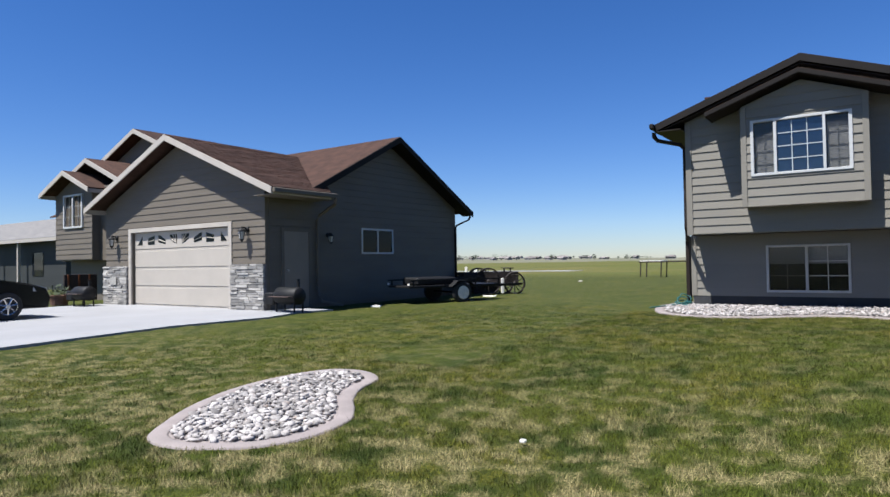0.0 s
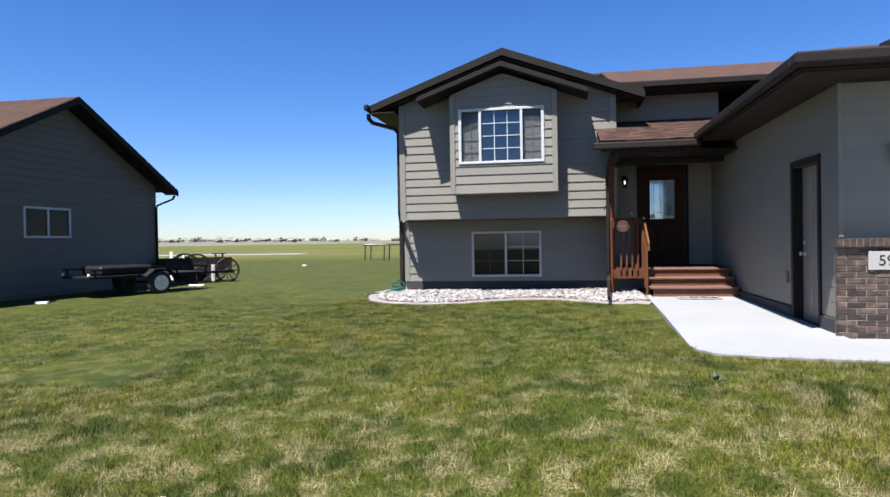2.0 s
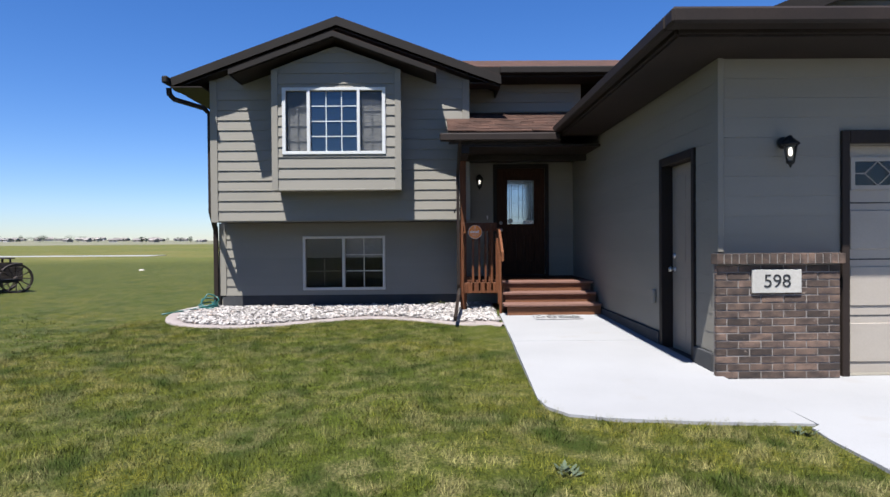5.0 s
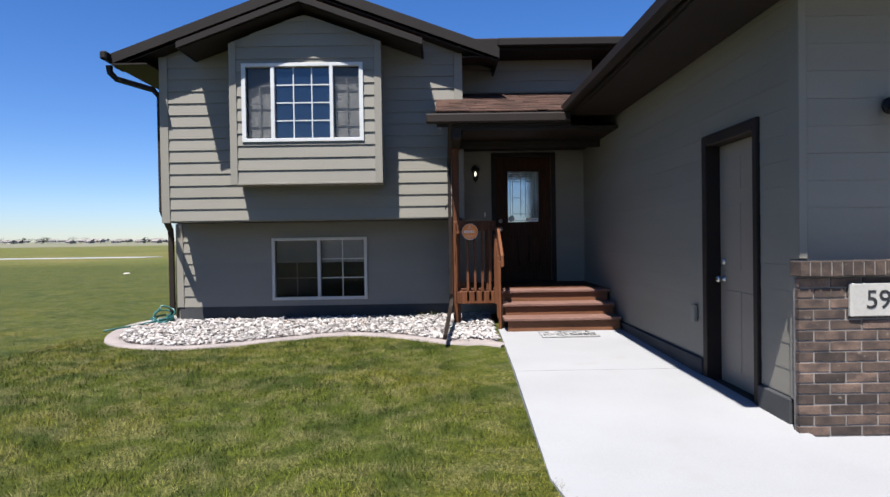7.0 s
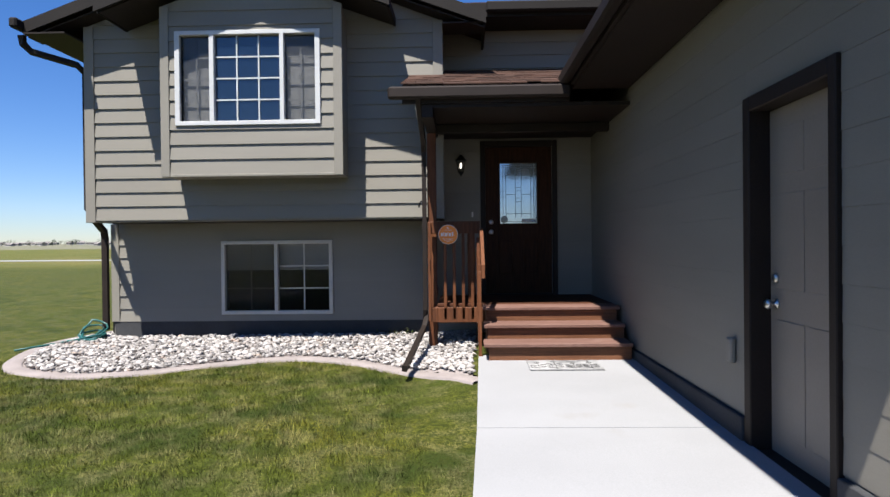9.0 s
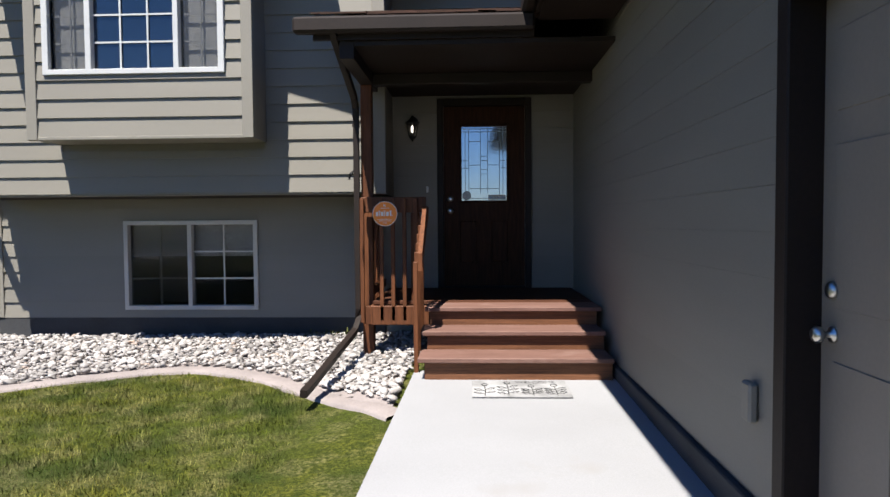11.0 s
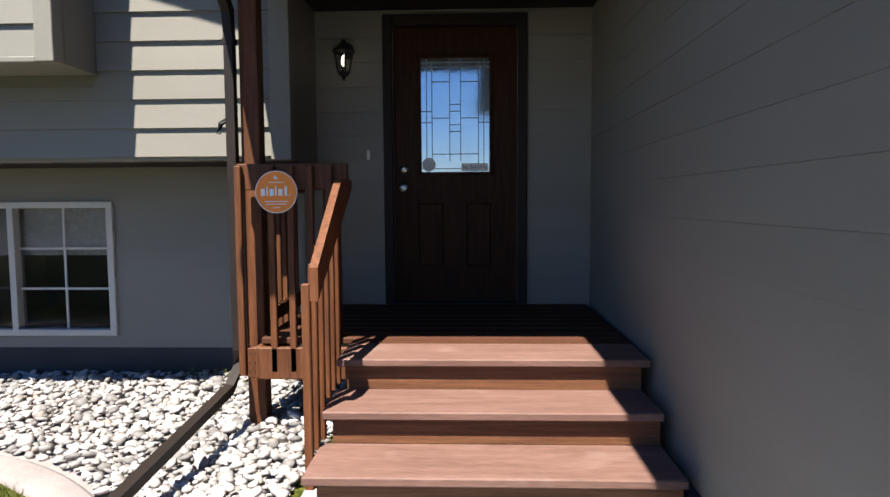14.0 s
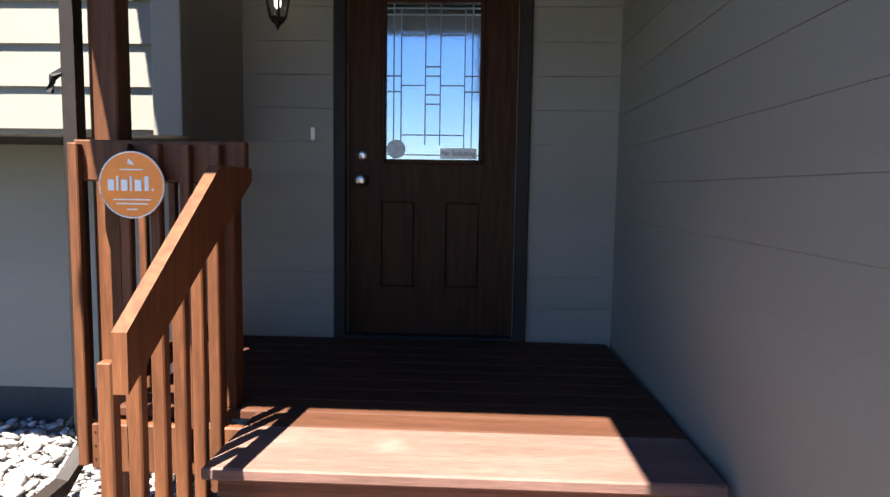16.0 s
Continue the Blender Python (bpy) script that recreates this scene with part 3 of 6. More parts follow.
def window(parent, x0, x1, z0, z1, y, panes, mat, face=0.05, proud=0.03, label=""):
    """A framed window in a wall facing -y; panes: (x0, x1, glass, columns, rows, blind drop)."""
    win = part("window", wall_mesh(x0, x1, z0, z1, y - proud, y + 0.06, [(p[0], p[1], z0 + face, z1 - face) for p in panes]), mat, parent, label)
    bev = win.modifiers.new("edge", "BEVEL")
    bev.width, bev.segments = 0.004, 1
    for a, b, g, nx, nz, drop in panes:
        pane = part("pane", boxed(a - 0.01, b + 0.01, y + 0.02, y + 0.026, z0 + face - 0.01, z1 - face + 0.01), g, win)
        pane.visible_shadow = False
        if nx * nz > 1:
            muntins(win, a, b, z0 + face, z1 - face, y + (0.012 if g in (GLASS, LOWGLASS, BAYGLASS) else 0.036), nx, nz, mat)
        if drop:
            part("blind", boxed(a - 0.02, b + 0.02, y + 0.075, y + 0.085, z1 - face - drop, z1), BLIND, win)
    return win


window(house, 0.15, 1.885, 2.715, 3.835, YB, [(0.21, 0.565, SCREEN, 2, 4, 1.1), (0.62, 1.405, BAYGLASS, 3, 4, 0.0), (1.455, 1.825, SCREEN, 2, 4, 1.1)], WHITE, 0.05, 0.045,
       "white vinyl bay window with muntin grid")
window(house, 0.22, 1.76, 0.34, 1.35, YL, [(0.27, 0.955, DIMGLASS, 2, 3, 0.36), (1.005, 1.71, LOWGLASS, 2, 3, 0.36)], GREYTRIM, 0.048, 0.045,
       "sliding basement window with half-drawn blinds")


# ---- roofs of the house ----
def gable_roof(parent, ax, top, slope, x0, x1, y0, y1, mat, fascia, thick=0.05, board=0.19, rows=None, ye=None):
    """Two planes over a ridge along y, with rake boards on the front and gutters-side boards."""
    zl, zr = top - slope * (ax - x0), top - slope * (x1 - ax)
    for p in ([(x0, y0, zl), (x0, y1, zl), (ax, y1, top), (ax, y0, top)], [(x1, ye or y1, zr), (x1, y0, zr), (ax, y0, top), (ax, y1, top)]):
        r = part("roof", roof_slab(*p, thick), mat, parent)
        if rows:
            part("shingles", shingle_rows(bmesh.new(), *p, course=rows, tab=0.35), mat, r)["kind"] = "stuff"
    for xe, ze in ((x0, zl), (x1, zr)):
        bm = prismed([(xe, y0 + 0.002, ze - 0.004 - thick * 0.2), (ax, y0 + 0.002, top - 0.004 - thick * 0.2), (ax, y0 + 0.002, top - board), (xe, y0 + 0.002, ze - board)], (0, 0.035, 0))
        bmesh.ops.translate(bm, vec=(0, -0.037, 0), verts=bm.verts[:])
        part("rake_board", bm, fascia, parent)
        w = 0.03 if xe < ax else -0.03
        bm = prismed([(xe, y0 + 0.04, ze - thick - 0.003), (xe + w, y0 + 0.04, ze - thick - 0.003 + 0.3 * abs(w)), (xe + w, y0 + 0.04, ze - board), (xe, y0 + 0.04, ze - board)], (0, (ye if ye and xe == x1 else y1) - y0 - 0.04, 0))
        part("fascia", bm, fascia, parent)


gable_roof(house, AX, 5.09, SL, -1.78, 3.85, 15.56, 19.6, SHINGLE, FASCIA, board=0.16)
gable_roof(house, AX, 4.70, 0.365, -0.65, 2.745, 15.12, 15.8, SHINGLE, FASCIA, board=0.1)
# soffits under the rakes
for s in (-1, 1):
    xe = -1.76 if s < 0 else 3.84
    part("soffit", prismed([(xe, 15.6, 5.0 - SL * abs(xe - AX) - 0.09), (AX, 15.6, 4.91), (AX, 15.87, 4.91), (xe, 15.87, 5.0 - SL * abs(xe - AX) - 0.09)], (0, 0, -0.02)), BROWN, house)
    xs = -0.64 if s < 0 else 2.735
    part("soffit", prismed([(xs, 15.16, 4.62 - 0.365 * abs(xs - AX)), (AX, 15.16, 4.62), (AX, 15.8, 4.62), (xs, 15.8, 4.62 - 0.365 * abs(xs - AX))], (0, 0, -0.02)), BROWN, house)
part("soffit", boxed(-1.72, -1.21, 15.44, 19.6, 3.86, 3.88), BROWN, house)
part("soffit", boxed(3.32, 3.8, 15.6, 16.03, 3.94, 3.955), BROWN, house)
# main roof behind, ridge along x
part("roof", prismed([(3.3, 16.08, 4.36), (15.0, 16.08, 4.36), (15.0, 20.2, 5.62), (3.3, 20.2, 5.62)], (0, 0, -0.05)), SHINGLE, house)
part("roof", prismed([(15.0, 24.9, 4.1), (-1.7, 24.9, 4.1), (-1.7, 20.2, 5.6), (15.0, 20.2, 5.6)], (0, 0, -0.05)), SHINGLE, house)
part("fascia", boxed(3.3, 15.0, 16.04, 16.08, 4.16, 4.335), FASCIA, house)
part("gutter", boxed(3.87, 15.0, 15.94, 16.035, 4.2, 4.33, bevel=0.02), FASCIA, house)
part("soffit", boxed(3.3, 15.0, 16.085, 16.61, 4.16, 4.18), BROWN, house)

# porch roof
PE, PX0, PX1 = 14.52, 2.93, 4.66
pr = part("porch_roof", prismed([(PX0, PE, 2.93), (PX1 + 0.9, PE, 2.93), (PX1 + 0.9, YL, 3.62), (PX0, YL, 3.62)], (0, 0, -0.05)), SHINGLE, house)
for i in range(14):
    f0, f1 = i / 14, (i + 1) / 14
    y0, y1 = PE - 0.02 + (YL - PE) * f0, PE + (YL - PE) * f1
    z0, z1 = 2.925 + 0.69 * f0, 2.925 + 0.69 * f1
    x = PX0 - 0.01 - random.Random(i).random() * 0.2
    rnd = random.Random(50 + i)
    while x < PX1 + 0.85:
        w = rnd.choice((0.14, 0.17, 0.2, 0.24, 0.3))
        a, b = max(x, PX0 - 0.015), x + w - 0.004
        lift = rnd.uniform(0.016, 0.03)
        if b > a + 0.02:
            part("shingle", prismed([(a, y0, z0 + lift - 0.012), (b, y0, z0 + lift - 0.012), (b, y1, z1 + 0.012), (a, y1, z1 + 0.012)], (0, 0, 0.012)), SHINGLE, pr)
        x += w
part("fascia", boxed(PX0, PX1, PE - 0.002, PE + 0.03, 2.74, 2.875), BROWN, house)
part("gutter", boxed(PX0 - 0.14, PX1, PE - 0.1, PE - 0.004, 2.775, 2.9, bevel=0.02), BROWN, house)
part("rake_board", prismed([(PX0 - 0.002, PE + 0.031, 2.79), (PX0 - 0.002, YU - 0.04, 3.23), (PX0 - 0.002, YU - 0.04, 3.33), (PX0 - 0.002, PE + 0.031, 2.89)], (0.03, 0, 0)), BROWN, house)
part("porch_ceiling", boxed(3.25, GX - 0.005, PE + 0.031, YL - 0.03, 2.7, 2.738), BROWN, house)
part("porch_beam", boxed(3.13, 3.249, PE + 0.031, YU - 0.04, 2.6, 2.739, bevel=0.004), BROWN, house)
part("porch_gable", prismed([(3.17, PE + 0.04, 2.741), (3.17, YU - 0.04, 2.741), (3.17, YU - 0.04, 3.26), (3.17, PE + 0.04, 2.86)], (0.03, 0, 0)), BROWN, house)
part("porch_beam", boxed(3.25, GX - 0.01, 15.49, 15.60, 2.6, 2.699, bevel=0.005), BROWN, house)

# garage
gside = part("wall", boxed(GX, GX + 0.16, GY, 10.93, 0.0, 3.2), SIDING, house)
part("wall", boxed(GX, GX + 0.16, 11.831, YL - 0.002, 0.0, 3.2), SIDING, house)
part("wall", boxed(GX, GX + 0.16, 10.93, 11.831, 2.1, 3.2), SIDING, house)
side_m = Matrix.Translation((GX, 0, 0)) @ TURN_X
lap_boards(gside, side_m, 0.2, 2.9, lambda z: -YL + 0.0, lambda z: -GY - 0.09, SIDING, [(-11.87, -10.885, 0.0, 2.15)], lip=0.003, gap=0.0012)
part("foundation", boxed(GX - 0.045, GX - 0.001, 11.88, 15.2, -0.02, 0.19, bevel=0.006), FOUND, house)
part("foundation", boxed(GX - 0.045, GX - 0.001, 10.45, 10.88, -0.02, 0.19, bevel=0.006), FOUND, house)
part("corner_board", boxed(GX - 0.034, GX + 0.02, GY - 0.034, GY + 0.088, 1.125, 2.86, bevel=0.004), SIDING, house)
part("corner_board", boxed(GX - 0.034, GX + 0.02, GY - 0.02, GY + 0.088, 0.195, 1.12, bevel=0.004), SIDING, house)
GD = (6.456, 11.4, 0.0, 2.09)
gfront = part("wall", wall_mesh(GX, 12.4, -0.05, 3.1, GY, GY + 0.16, [GD]), SIDING, house)
lap_boards(gfront, Matrix.Translation((0, GY, 0)), 1.1, 2.87, lambda z: GX + 0.02, lambda z: 12.4, SIDING, [(6.385, 11.52, 0, 2.21)], lip=0.004, gap=0.0012)
part("gable_wall", prismed([(GX, GY, 3.05), (12.4, GY, 3.05), (8.85, GY, 4.3)], (0, 0.16, 0)), SIDING, house)
lap_boards(gfront, Matrix.Translation((0, GY, 0)), 3.2, 4.26, lambda z: 8.85 - (4.3 - z) / 0.353, lambda z: 8.85 + (4.3 - z) / 0.353, SIDING)
for a in ((6.385, 6.455, GY - 0.045, GY + 0.06, -0.01, 2.209), (11.401, 11.52, GY - 0.045, GY + 0.06, -0.01, 2.209), (6.456, 11.4, GY - 0.045, GY + 0.06, 2.091, 2.209)):
    part("door_trim", boxed(*a, bevel=0.006), BROWN, house)
part("wall", boxed(12.24, 12.4, GY + 0.161, 25.0, -0.05, 4.0), SIDING, house)
# garage roof: eave along the side, pent eave along the front, gable above it
EX = 4.66
part("roof", prismed([(EX, 9.72, 3.06), (EX, YL, 3.06), (8.85, YL, 4.48), (8.85, 10.02, 4.48), (5.55, 10.02, 3.14)], (0, 0, -0.05)), SHINGLE, house)
part("roof", prismed([(13.04, YL, 3.06), (13.04, 9.72, 3.06), (8.85, 10.02, 4.48), (8.85, YL, 4.48)], (0, 0, -0.05)), SHINGLE, house)
part("pent_roof", prismed([(EX, 9.72, 3.05), (13.04, 9.72, 3.05), (13.04, GY - 0.03, 3.26), (EX + 0.64, GY - 0.03, 3.26)], (0, 0, -0.04)), SHINGLE, house)
for s in (-1, 1):
    x0 = 8.85 + s * 3.3
    part("rake_board", prismed([(x0, 9.98, 4.5 - 0.4 * 3.3), (8.85, 9.98, 4.5), (8.85, 9.98, 4.33), (x0, 9.98, 4.33 - 0.4 * 3.3)], (0, 0.035, 0)), FASCIA, house)
part("fascia", boxed(EX + 0.001, EX + 0.03, 9.74, PE - 0.11, 2.88, 3.0), BROWN, house)
part("gutter", boxed(EX - 0.1, EX, 9.70, PE + 0.1, 2.9, 3.03, bevel=0.022), BROWN, house)
part("fascia", boxed(EX + 0.03, 13.0, 9.70, 9.739, 2.88, 3.02), BROWN, house)
part("gutter", boxed(EX - 0.1, 13.0, 9.515, 9.699, 2.9, 3.03, bevel=0.022), BROWN, house)
part("soffit", boxed(EX + 0.03, GX - 0.03, 9.74, PE - 0.005, 2.86, 2.879), BROWN, house)
part("soffit", boxed(GX - 0.029, 13.0, 9.74, GY - 0.005, 2.86, 2.879), BROWN, house)

# garage door with windows
gd = part("garage_door", boxed(6.46, 11.39, GY + 0.1, GY + 0.14, 0.0, 2.087), GDOOR, house, "tan panelled garage door with diamond windows")
for r in range(4):
    z0 = 0.01 + r * 0.518
    for c in range(8):
        x0 = 6.49 + c * 0.61
        if r < 3:
            bm = boxed(x0 + 0.05, x0 + 0.56, GY + 0.088, GY + 0.101, z0 + 0.09, z0 + 0.45, bevel=0.006)
            part("panel", bm, GDOOR, gd)
        else:
            part("light_frame", wall_mesh(x0 + 0.05, x0 + 0.56, z0 + 0.12, z0 + 0.42, GY + 0.08, GY + 0.0995, [(x0 + 0.09, x0 + 0.52, z0 + 0.16, z0 + 0.38)]), GDOOR, gd)
            part("light_glass", boxed(x0 + 0.09, x0 + 0.52, GY + 0.094, GY + 0.0992, z0 + 0.16, z0 + 0.38), GLASS, gd)
            cx, cz = x0 + 0.305, z0 + 0.27
            bm = bmesh.new()
            for a, b in (((-0.12, 0), (0, 0.11)), ((0, 0.11), (0.12, 0)), ((0.12, 0), (0, -0.11)), ((0, -0.11), (-0.12, 0)), ((-0.215, 0), (-0.12, 0)), ((0.12, 0), (0.215, 0))):
                tube(bm, [(cx + a[0], GY + 0.09, cz + a[1]), (cx + b[0], GY + 0.09, cz + b[1])], 0.006, 4)
            part("light_grille", bm, GDOOR, gd)
    if r:
        part("joint", boxed(6.46, 11.39, GY + 0.097, GY + 0.1005, z0 - 0.006, z0 + 0.006), FOUND, gd)

# side door
sd = part("side_door", boxed(GX + 0.09, GX + 0.13, 10.96, 11.775, 0.03, 2.05), TAN, house, "tan six-panel garage side door in dark brown trim")
for y0 in (11.045, 11.395):
    for z0, z1 in ((0.16, 0.82), (1.0, 1.55), (1.66, 1.93)):
        part("panel", boxed(GX + 0.086, GX + 0.0905, y0, y0 + 0.3, z0, z1, bevel=0.003), TAN, sd)
for z, n2 in ((0.91, "knob"), (1.06, "deadbolt")):
    bm = bmesh.new()
    lathe(bm, [(0.028, 0.0), (0.028, 0.008), (0.011, 0.012), (0.011, 0.035), (0.026, 0.042), (0.03, 0.058), (0.02, 0.07)] if n2 == "knob" else [(0.03, 0), (0.03, 0.012), (0.022, 0.022)], (GX + 0.09, 11.70, z), 16, Matrix(((0, 0, -1), (0, 1, 0), (1, 0, 0))))
    part(n2, bm, STEEL, sd, "satin nickel", True)
for a in ((GX - 0.035, GX + 0.13, 10.89, 10.955, 0.0, 2.145), (GX - 0.035, GX + 0.13, 11.78, 11.865, 0.0, 2.145), (GX - 0.035, GX + 0.13, 10.956, 11.779, 2.055, 2.145), (GX - 0.02, GX + 0.13, 10.956, 11.779, -0.01, 0.028)):
    part("door_trim", boxed(*a, bevel=0.006), BROWN, house)
for z in (0.25, 1.03, 1.82):
    part("hinge", boxed(GX + 0.078, GX + 0.091, 10.955, 10.972, z, z + 0.09, bevel=0.002), BLACK, sd, "black hinge")
ob = part("outlet_box", boxed(GX - 0.052, GX - 0.013, 12.02, 12.10, 0.5, 0.66, bevel=0.01), CORNER, house, "grey weatherproof outlet cover")

# brick pier: backing and bricks
pier = part("brick_pier", boxed(5.225, 6.325, GY - 0.0985, GY - 0.03, -0.03, 1.02), MORTAR, house, "brown brick pier with a soldier-course cap")
brick_m = boxed(-0.0965, 0.0965, -0.012, 0.03, 0.0, 0.057, bevel=0.003)
half_m = boxed(-0.046, 0.046, -0.012, 0.03, 0.0, 0.057, bevel=0.003)
first = {}
for k, (bm, nm) in {"full": (brick_m, "brick"), "half": (half_m, "brick")}.items():
    first[k] = part(nm, bm, BRICK, pier)
used = {"full": False, "half": False}
rb = random.Random(8)
for r in range(15):
    z = 0.004 + r * 0.0675
    x = 5.213
    for k in (["half"] + ["full"] * 5 if r % 2 else ["full"] * 5 + ["half"]):
        w = 0.203 if k == "full" else 0.1015
        m = Matrix.Translation((x + w / 2, GY - 0.092 + rb.uniform(-0.002, 0.002), z))
        if not used[k]:
            first[k].matrix_basis = m
            used[k] = True
        else:
            share(first[k], m)
        x += w
cap0 = part("cap_brick", boxed(-0.0285, 0.0285, -0.052, 0.08, 0.0, 0.092, bevel=0.003), BRICK, pier)
cap0.matrix_basis = Matrix.Translation((5.236, GY - 0.1, 1.02))
for i in range(1, 17):
    share(cap0, Matrix.Translation((5.236 + i * 0.0675, GY - 0.1, 1.02 + rb.uniform(-0.002, 0.002))))
part("cap_mortar", boxed(5.21, 6.34, GY - 0.144, GY - 0.028, 1.022, 1.106), MORTAR, pier)

number_plate = part("house_number_plate", boxed(5.53, 5.97, GY - 0.128, GY - 0.1045, 0.76, 0.97, bevel=0.005), PLATE)
tagged(number_plate, "pale stone plate with black house number 598", "house number")
words("digits", "598", 0.165, Matrix.Translation((5.75, GY - 0.13, 0.862)) @ pose(0, 0, 0, 90, 0, 0), INK, number_plate, 0.002, 0.235)


# ---- front door ----
fd = part("front_door", wall_mesh(FD[0] + 0.0, FD[1], FD[2] + 0.02, FD[3] - 0.01, YL + 0.03, YL + 0.075, [(4.06, 4.56, 1.55, 2.37)]), DOORWOOD, house, "dark stained front door with leaded glass")
part("glass", boxed(4.055, 4.565, YL + 0.045, YL + 0.053, 1.545, 2.375), DOORGLASS, fd, "bevelled leaded glass")
for a in ((4.035, 4.06), (4.56, 4.585)):
    part("glass_moulding", boxed(a[0], a[1], YL + 0.012, YL + 0.031, 1.525, 2.395, bevel=0.006), DOORWOOD, fd)
for a in ((1.525, 1.55), (2.37, 2.395)):
    part("glass_moulding", boxed(4.0605, 4.5595, YL + 0.012, YL + 0.031, a[0], a[1], bevel=0.006), DOORWOOD, fd)
gx0, gw, gz0, gh = 4.06, 0.50, 1.55, 0.82
bars = [(0.08, 0.08, 0, 1), (0.16, 0.16, 0.03, 0.96), (0.42, 0.42, 0.1, 1), (0.58, 0.58, 0.1, 1), (0.84, 0.84, 0.03, 0.96), (0.92, 0.92, 0, 1),
        (0.0, 1.0, 0.93, 0.93), (0.0, 1.0, 0.03, 0.03), (0.16, 0.42, 0.80, 0.80), (0.58, 0.84, 0.80, 0.80), (0.42, 0.58, 0.60, 0.60), (0.42, 0.58, 0.54, 0.54), (0.42, 0.58, 0.42, 0.42), (0.42, 0.58, 0.36, 0.36),
        (0.0, 0.16, 0.54, 0.54), (0.84, 1.0, 0.54, 0.54), (0.0, 0.16, 0.44, 0.44), (0.84, 1.0, 0.44, 0.44), (0.16, 0.84, 0.16, 0.16), (0.16, 0.42, 0.48, 0.48), (0.58, 0.84, 0.48, 0.48), (0.0, 1.0, 0.97, 0.97)]
for a, b, c, d in bars:
    x0, x1 = gx0 + gw * a - 0.003, gx0 + gw * b + 0.003
    z0, z1 = gz0 + gh * c - 0.003, gz0 + gh * d + 0.003
    dy = 0.0 if a == b else 0.0007
    part("came", boxed(x0, x1, YL + 0.038 - dy, YL + 0.0455, z0, z1), LEAD, fd)
for x0, x1 in ((4.02, 4.24), (4.37, 4.59)):
    part("panel", boxed(x0 + 0.02, x1 - 0.02, YL + 0.022, YL + 0.031, 0.86, 1.32, bevel=0.008), DOORWOOD, fd)
    part("panel_moulding", wall_mesh(x0, x1, 0.84, 1.34, YL + 0.018, YL + 0.0305, [(x0 + 0.018, x1 - 0.018, 0.858, 1.322)]), DOORWOOD, fd)
for z, n2, prof in ((1.435, "knob", [(0.033, 0.0), (0.033, 0.008), (0.012, 0.012), (0.012, 0.035), (0.028, 0.042), (0.033, 0.058), (0.022, 0.07)]), (1.57, "deadbolt", [(0.032, 0), (0.032, 0.014), (0.024, 0.024)])):
    part(n2, lathe(bmesh.new(), prof, (3.935, YL + 0.03, z), 18, FRONT), STEEL, fd, "satin nickel", True)
stick = part("sticker", boxed(4.355, 4.55, YL + 0.03, YL + 0.0345, 1.556, 1.612), PALE, fd, "small white No Soliciting sticker")
words("lettering", "No Soliciting", 0.04, Matrix.Translation((4.452, YL + 0.0292, 1.584)) @ pose(0, 0, 0, 90, 0, 0), INK, stick, 0.0006, 0.18)
part("round_sticker", lathe(bmesh.new(), [(0.05, 0), (0.05, 0.003)], (4.115, YL + 0.036, 1.605), 20, FRONT), LAMPOFF, fd, "round translucent sticker")
part("threshold", boxed(3.86, 4.76, YL - 0.03, YL + 0.08, 0.577, 0.594, bevel=0.004), BLACK, house)
for a in ((3.79, 3.858, YL - 0.04, YL + 0.1, 0.577, 2.669), (4.762, 4.83, YL - 0.04, YL + 0.1, 0.577, 2.669), (3.859, 4.761, YL - 0.04, YL + 0.1, 2.592, 2.669)):
    part("door_trim", boxed(*a, bevel=0.006), BROWN, house)
part("doorbell", boxed(3.668, 3.691, YL - 0.04, YL - 0.008, 1.64, 1.71, bevel=0.005), PALE, house, "white doorbell button")


# ---- porch deck and steps ----
DZ = 0.578
deck = empty("porch_deck", "reddish-brown stained wooden porch deck with two steps", "deck", (4.3, 15.6, 0))
DM = Matrix.Translation((-4.3, -15.6, 0))


def wood(name, x0, x1, y0, y1, z0, z1, mat, parent=None, bevel=0.006):
    parent = parent or deck
    bm = boxed(x0, x1, y0, y1, z0, z1, bevel=bevel)
    ob = part(name, bm, mat, parent)
    ob.matrix_basis = Matrix.Translation(-Vector(parent.location)) if not parent.parent else Matrix.Identity(4)
    return ob


# deck boards run along x
STEP_X1 = 5.235
y = 14.925
i = 0
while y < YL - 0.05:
    # wide sunlit front board keeps the tread colour; boards behind are painted shade-dark
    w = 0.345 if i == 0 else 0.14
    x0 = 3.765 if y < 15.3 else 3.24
    wood("deck_board", x0, GX - 0.035, y, min(y + w - 0.003, YL - 0.035), DZ - 0.038, DZ, SHADEDECK if i else TREAD)
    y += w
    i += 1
TZ = (DZ, 0.424, 0.272)
for yy, z1, z0 in ((14.96, TZ[0] - 0.04, TZ[1]), (14.65, TZ[1] - 0.04, TZ[2]), (14.34, TZ[2] - 0.04, 0.09)):
    wood("riser", 3.80, STEP_X1 - 0.005, yy, yy + 0.03, z0 - 0.004, z1, RISER, bevel=0.003)
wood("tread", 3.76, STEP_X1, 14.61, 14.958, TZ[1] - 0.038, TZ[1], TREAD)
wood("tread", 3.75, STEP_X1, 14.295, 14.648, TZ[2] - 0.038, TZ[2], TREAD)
wood("rim_joist", 3.24, 3.79, 15.335, 15.37, 0.36, DZ - 0.04, POSTWOOD)
wood("rim_joist", 3.22, 3.255, 15.372, YL - 0.04, 0.36, DZ - 0.04, POSTWOOD)
wood("stringer", 3.80, 3.84, 15.006, 15.33, 0.0, DZ - 0.042, RISER)

railing = empty("porch_railing", "stained wooden porch railing with square balusters and sloping stair rail", "railing", (3.5, 15.3, 0))


